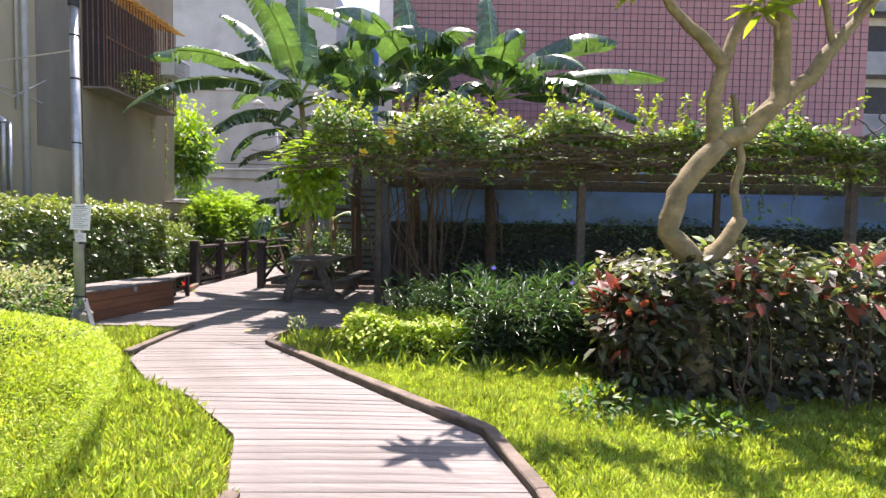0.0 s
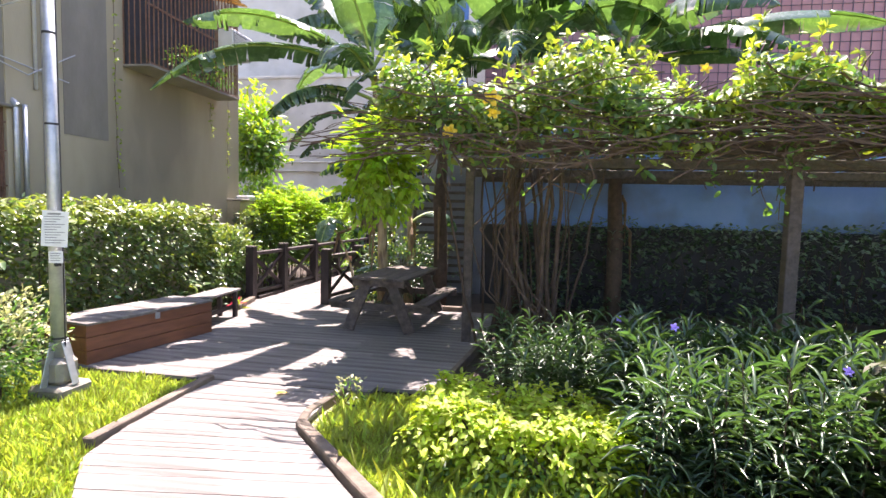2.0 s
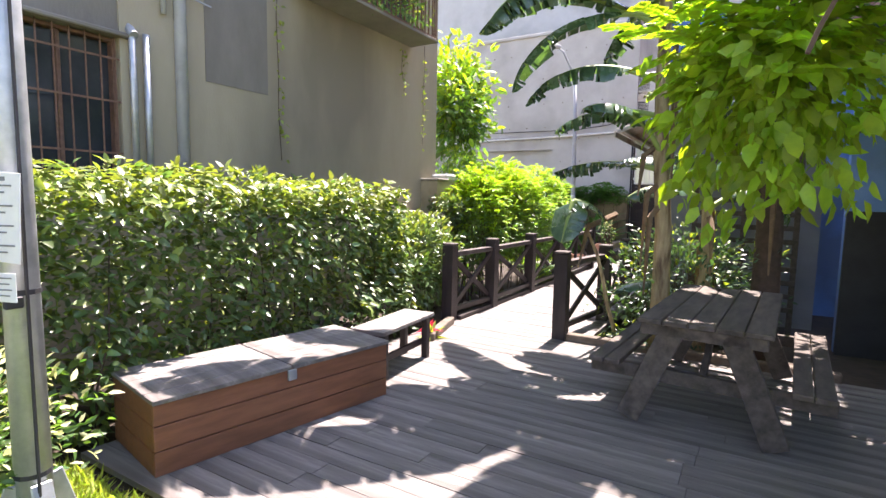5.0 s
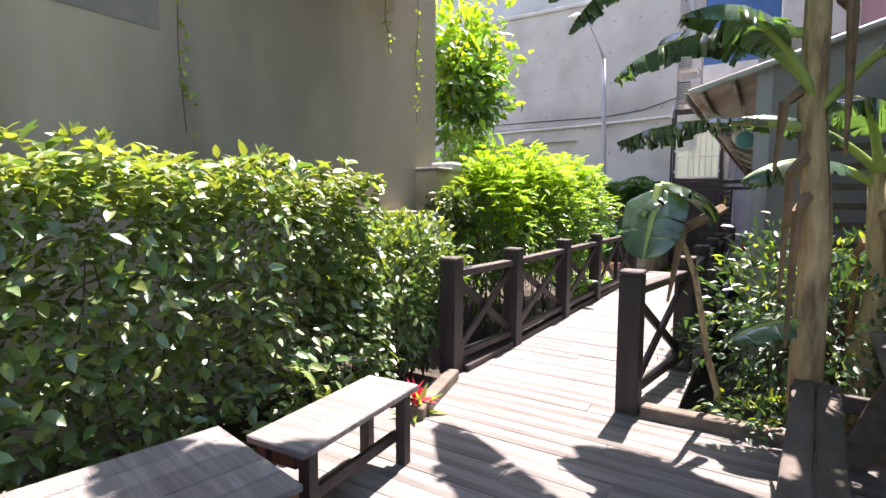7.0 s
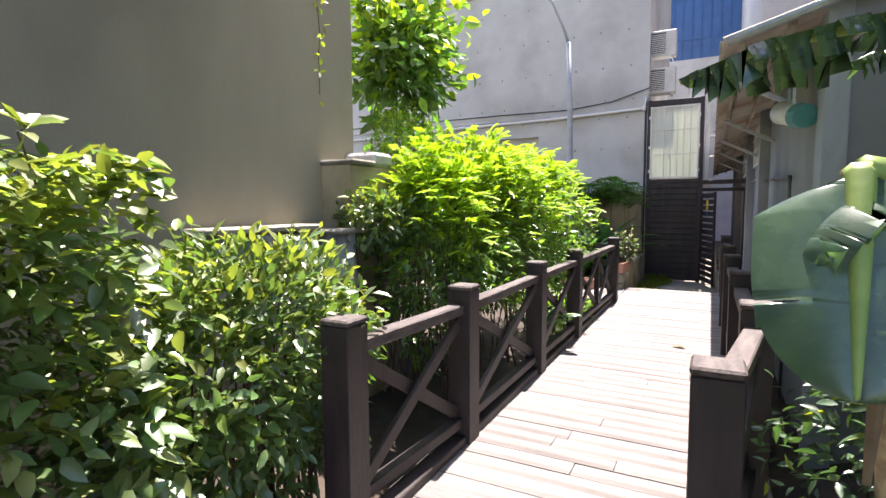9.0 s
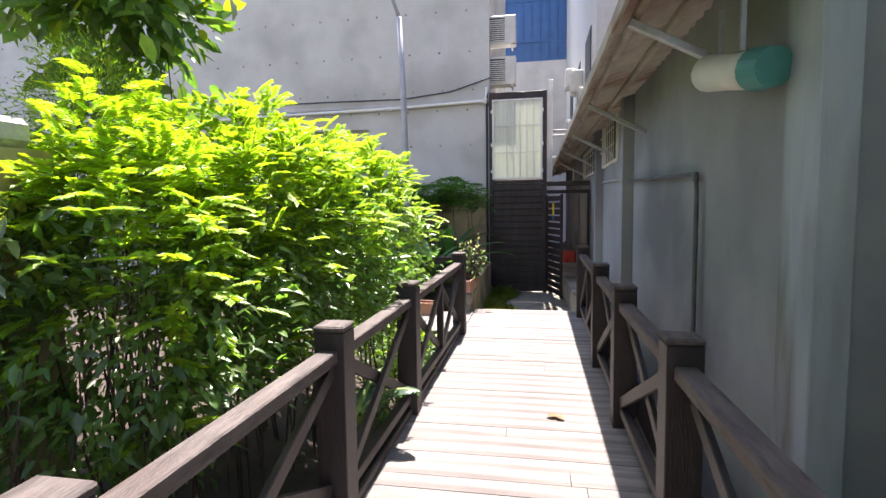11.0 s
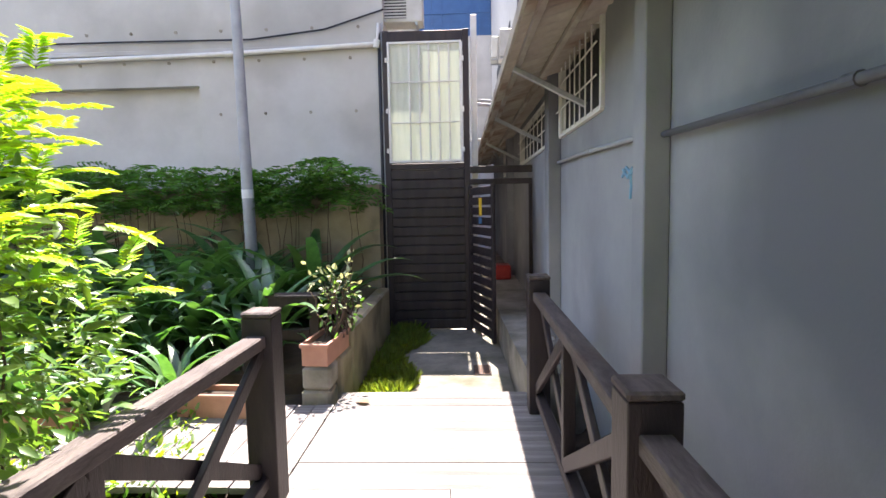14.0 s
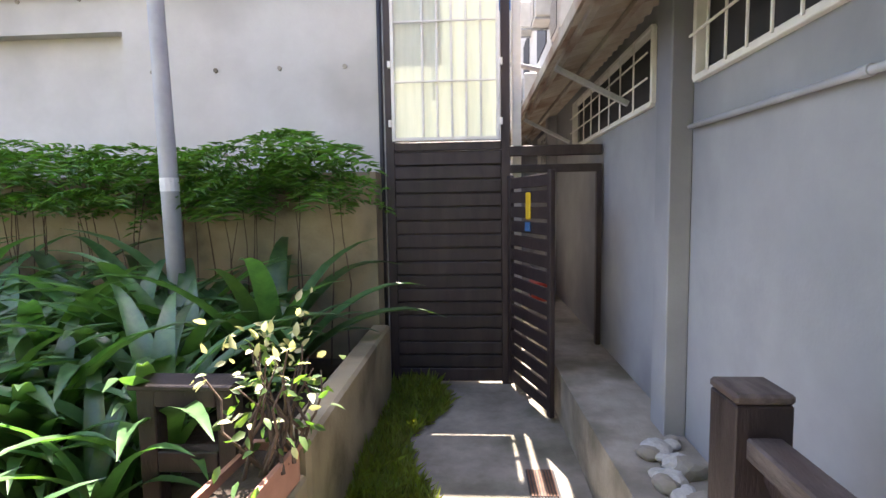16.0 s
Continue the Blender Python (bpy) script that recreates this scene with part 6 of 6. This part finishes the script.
for i in range(16):
    b = bmesh.new()
    bmesh.ops.create_icosphere(b, subdivisions=2, radius=random.uniform(0.035, 0.085))
    for v in b.verts:
        v.co *= 1 + 0.35 * noise.noise(v.co * 14 + Vector((i, 0, 0)))
        v.co.z *= 0.6
    st = part("rubble_stone", b, PLASTER if i % 3 else CEMENT)
    st.location = (-3.66 + random.uniform(-.10, .12), 18.6 + 0.05 * i, 0.165)
    tagged(st, "lump of pale broken plaster on the cement ledge", "rubble", "plaster rubble")
gf = thing("graffiti", (RX - 0.004, 17.40, 1.56), "light blue sprayed scribble on the grey wall", "graffiti")
for q in ([(0, .13, .04), (0, .06, .09), (0, -.03, .05), (0, -.10, .08), (0, -.17, .06)], [(0, .12, .08), (0, .03, .03), (0, -.05, .08)], [(0, -.17, .06), (0, -.165, .00)], [(0, -.02, .04), (0, -.03, -.02), (0, -.02, -.09)]):
    part("stroke", tube(q, 0.009, 6), SPRAY, gf)


TEAL = mat("teal_plastic", (0.05, 0.22, 0.22), (0.08, 0.30, 0.29), 6, 0.5, 0.0)


def roof_duct():
    t = thing("ventilation_duct", (-3.60, 13.50, 2.10), "fat off-white duct with a grey-blue end hung under the roof eave", "duct")
    part("pipe", tube([(0.03, -0.12, -0.04), (0, 0.08, 0.0), (-0.03, 0.30, 0.05)], [0.085, 0.08, 0.09], 16), WHITEP, t, smooth=True)
    part("end_sleeve", tube([(0.05, -0.24, -0.06), (0.03, -0.12, -0.04)], [0.08, 0.092], 16), TEAL, t, "teal end sleeve")
    for y in (-0.05, 0.22):
        part("hanger", box((-0.01, y, 0.06), (0.01, y + 0.02, 0.33), 0), GALV, t)


roof_duct()
bush("edge_weed", (1.05, 3.9, -0.06), (0.30, 0.28, 0.12), 260, 0.075, "broad-leaved weeds growing at the foot of the croton hedge", (L_VINE, L_VINEBRIGHT), 0.4, seed=95, stemk=4, flat=1.2)
bush("edge_weed", (1.75, 3.55, -0.06), (0.35, 0.25, 0.10), 260, 0.075, "broad-leaved weeds growing at the foot of the croton hedge", (L_VINE, L_VINEBRIGHT), 0.3, seed=96, stemk=4, flat=1.2)
bush("edge_weed", (-2.05, 6.35, -0.06), (0.14, 0.12, 0.14), 110, 0.05, "small weed with pale tips beside the deck kerb", (L_VINE, L_CREAM), 0.5, seed=97, stemk=4, flat=1.0)


# ---- grey block wall and pier between the hedge and the shrubs ----
bw = thing("block_wall", (-6.80, 11.0, -0.1), "low wall of worn grey blocks with deep joints and a pale coping", "wall", kind=S)
part("mortar_bed", box((-0.16, 0.0, 0.0), (-0.015, 1.02, 1.36), 0), MORTAR, bw, "dark recessed mortar")
part("coping", box((-0.19, -0.02, 1.363), (0.03, 1.02, 1.41), 0.012), CEMENT, bw, "pale chipped coping")
block_me = []
for i in range(3):
    b_ = bmesh.new()
    add_box(b_, (-0.02, 0, 0), (0.006 + 0.006 * i, 0.232, 0.098), 0.010)
    m_ = bpy.data.meshes.new("block")
    b_.to_mesh(m_)
    b_.free()
    m_.materials.append(GREYBLOCK)
    block_me.append(m_)
r_ = random.Random(9)
for row in range(12):
    for i in range(5):
        y = 0.245 * i - (0.12 if row % 2 else 0)
        if y < -0.01 or y > 0.80:
            continue
        o = new("block", r_.choice(block_me))
        o.parent = bw
        o.location = (0, y + r_.uniform(-.004, .004), 0.02 + 0.112 * row + r_.uniform(-.003, .003))
        o.rotation_euler = (0, 0, r_.uniform(-.03, .03))
gp = thing("garden_pier", (-6.72, 12.15, -0.2), "rounded grey cement pier with worn streaked render", "pillar", kind=S)
part("shaft", tube([(0, 0, 0), (0.02, 0, 0.5), (0, 0, 1.0), (0, 0, 1.43)], [0.17, 0.15, 0.145, 0.14], 18, wob=0.08), PIERM, gp, "streaked grey render", True)
part("cap", box((-0.17, -0.16, 1.432), (0.16, 0.16, 1.47), 0.015), CEMENT, gp, "chipped pale cap")
cp = thing("broken_ledge", (-6.86, 12.62, 1.784), "crumbled pale plaster ledge on the yellowed corner pier", "ledge", kind=S)
part("slab", box((-0.25, -0.34, 0), (0.20, 0.0, 0.045), 0.015), CEMENT, cp)
part("lump", box((-0.25, 0.003, 0), (0.17, 0.30, 0.13), 0.03), PLASTER, cp)


# ---- fallen leaves ----
def fallen(at, material, size, label, turn):
    t = thing("fallen_leaf", at, label, "leaf", "fallen leaves", turn)
    leaf_mesh("blade", [(0, 0, 0.012)], [(1, 0, 0.05)], [(0, 0, 1)], size, size * 0.55, material, t)


fallen((-2.75, 6.35, 0.0), YELLOWP, 0.12, "fallen yellow leaf lying on the deck", 40)
fallen((-4.42, 14.55, 0.0), L_DRY, 0.13, "fallen dry tan leaf on the bridge", 10)
fallen((-4.30, 14.50, 0.0), L_DRY, 0.12, "fallen dry tan leaf on the bridge", 120)
fallen((-5.1, 18.1, 0.0), L_DRY, 0.13, "fallen dry tan leaf on the bridge", 160)

# ---- bricks of the wall beside the barred window ----
bp = thing("brick_wall", (BX - 0.10, 4.8, 0), "old red brick wall panel beside the barred window", "wall", kind=S)
brick_me = []
for i in range(4):
    b_ = bmesh.new()
    add_box(b_, (0, 0, 0), (0.06 + 0.008 * i, 0.205, 0.058), 0.006)
    m_ = bpy.data.meshes.new("brick")
    b_.to_mesh(m_)
    b_.free()
    m_.materials.append(BRICKM)
    brick_me.append(m_)
r_ = random.Random(4)
for row in range(18):
    for i in range(11):
        y = 4.43 + 0.217 * i + (0.108 if row % 2 else 0)
        if y + 0.2 > 6.80:
            continue
        o = new("brick", r_.choice(brick_me))
        o.parent = bp
        o.location = (0.0 + r_.uniform(0, 0.008), y - 4.8, 1.55 + 0.071 * row)

# ---- deck planks ----
random.seed(9)
path = thing("boardwalk", (0, 0, 0), "sun-bleached curving timber boardwalk of fanned planks", "path", kind=S)
N = 76
for i in range(N):
    a, b = along(LP, i + 0.02, N), along(LP, i + 0.975, N)
    c, d = along(RP, i + 0.975, N), along(RP, i + 0.02, N)
    if (a - b).length + (c - d).length < 0.05:
        continue
    plank_ob("plank", [tuple(a), tuple(d), tuple(c), tuple(b)], path)
plat = thing("deck_platform", (0, 0, 0), "weathered timber deck platform of long planks", "deck", kind=S)
W = 0.138


def span(y):
    """The platform's left and right ends at y."""
    left = np.interp(y, [6.1, 6.62, 6.63, 10.6], [-3.5, -3.5, -5.62, -5.50])
    right = np.interp(y, [5.9, 6.62, 6.80, 6.81, 9.0, 10.6], [-2.3, -2.25, -1.5, -1.42, -1.15, -1.1])
    return left, right


y = 6.62
i = 0
while y < 10.55:
    l, r = span(y + W / 2)
    cuts = [l, (l + r) / 2 + random.uniform(-0.9, 0.9), r] if i % 2 else [l, l + 1.3 + random.uniform(-.2, .2), r - 1.2 + random.uniform(-.2, .2), r]
    for u, v in zip(cuts, cuts[1:]):
        sk = 0.03
        plank_ob("plank", [(u + 0.002, y), (v - 0.002, y), (v - 0.002, y + W - 0.005), (u + 0.002, y + W - 0.005)], plat)
    y += W
    i += 1
br = thing("bridge_deck", (0, 0, 0), "sun-bleached timber bridge deck of cross planks", "bridge", kind=S)
while y < 18.22:
    l = -5.52 if y < 16.95 else -6.9
    if y >= 16.95:
        plank_ob("plank", [(-5.36, y), (-3.79, y), (-3.79, y + W - 0.0035), (-5.36, y + W - 0.0035)], br)
    elif random.random() < 0.75:
        plank_ob("plank", [(l, y), (-3.79, y), (-3.79, y + W - 0.0035), (l, y + W - 0.0035)], br)
    else:
        m_ = random.uniform(-5.0, -4.2)
        plank_ob("plank", [(l, y), (m_ - .002, y), (m_ - .002, y + W - 0.0035), (l, y + W - 0.0035)], br)
        plank_ob("plank", [(m_ + .002, y), (-3.79, y), (-3.79, y + W - 0.0035), (m_ + .002, y + W - 0.0035)], br)
    y += W
for i in range(12):
    x = -5.37 - 0.14 * i
    plank_ob("plank", [(x - 0.132, 16.98 - 0.0), (x, 16.98), (x, 18.1), (x - 0.132, 18.1)], br)
for x in (-5.40, -4.6, -3.90):
    part("joist", box((x - 0.04, 6.7 if x == -4.6 else 10.65, -0.17), (x + 0.04, 18.1, -0.04), 0), DARKWOOD, br, "dark supporting joist")
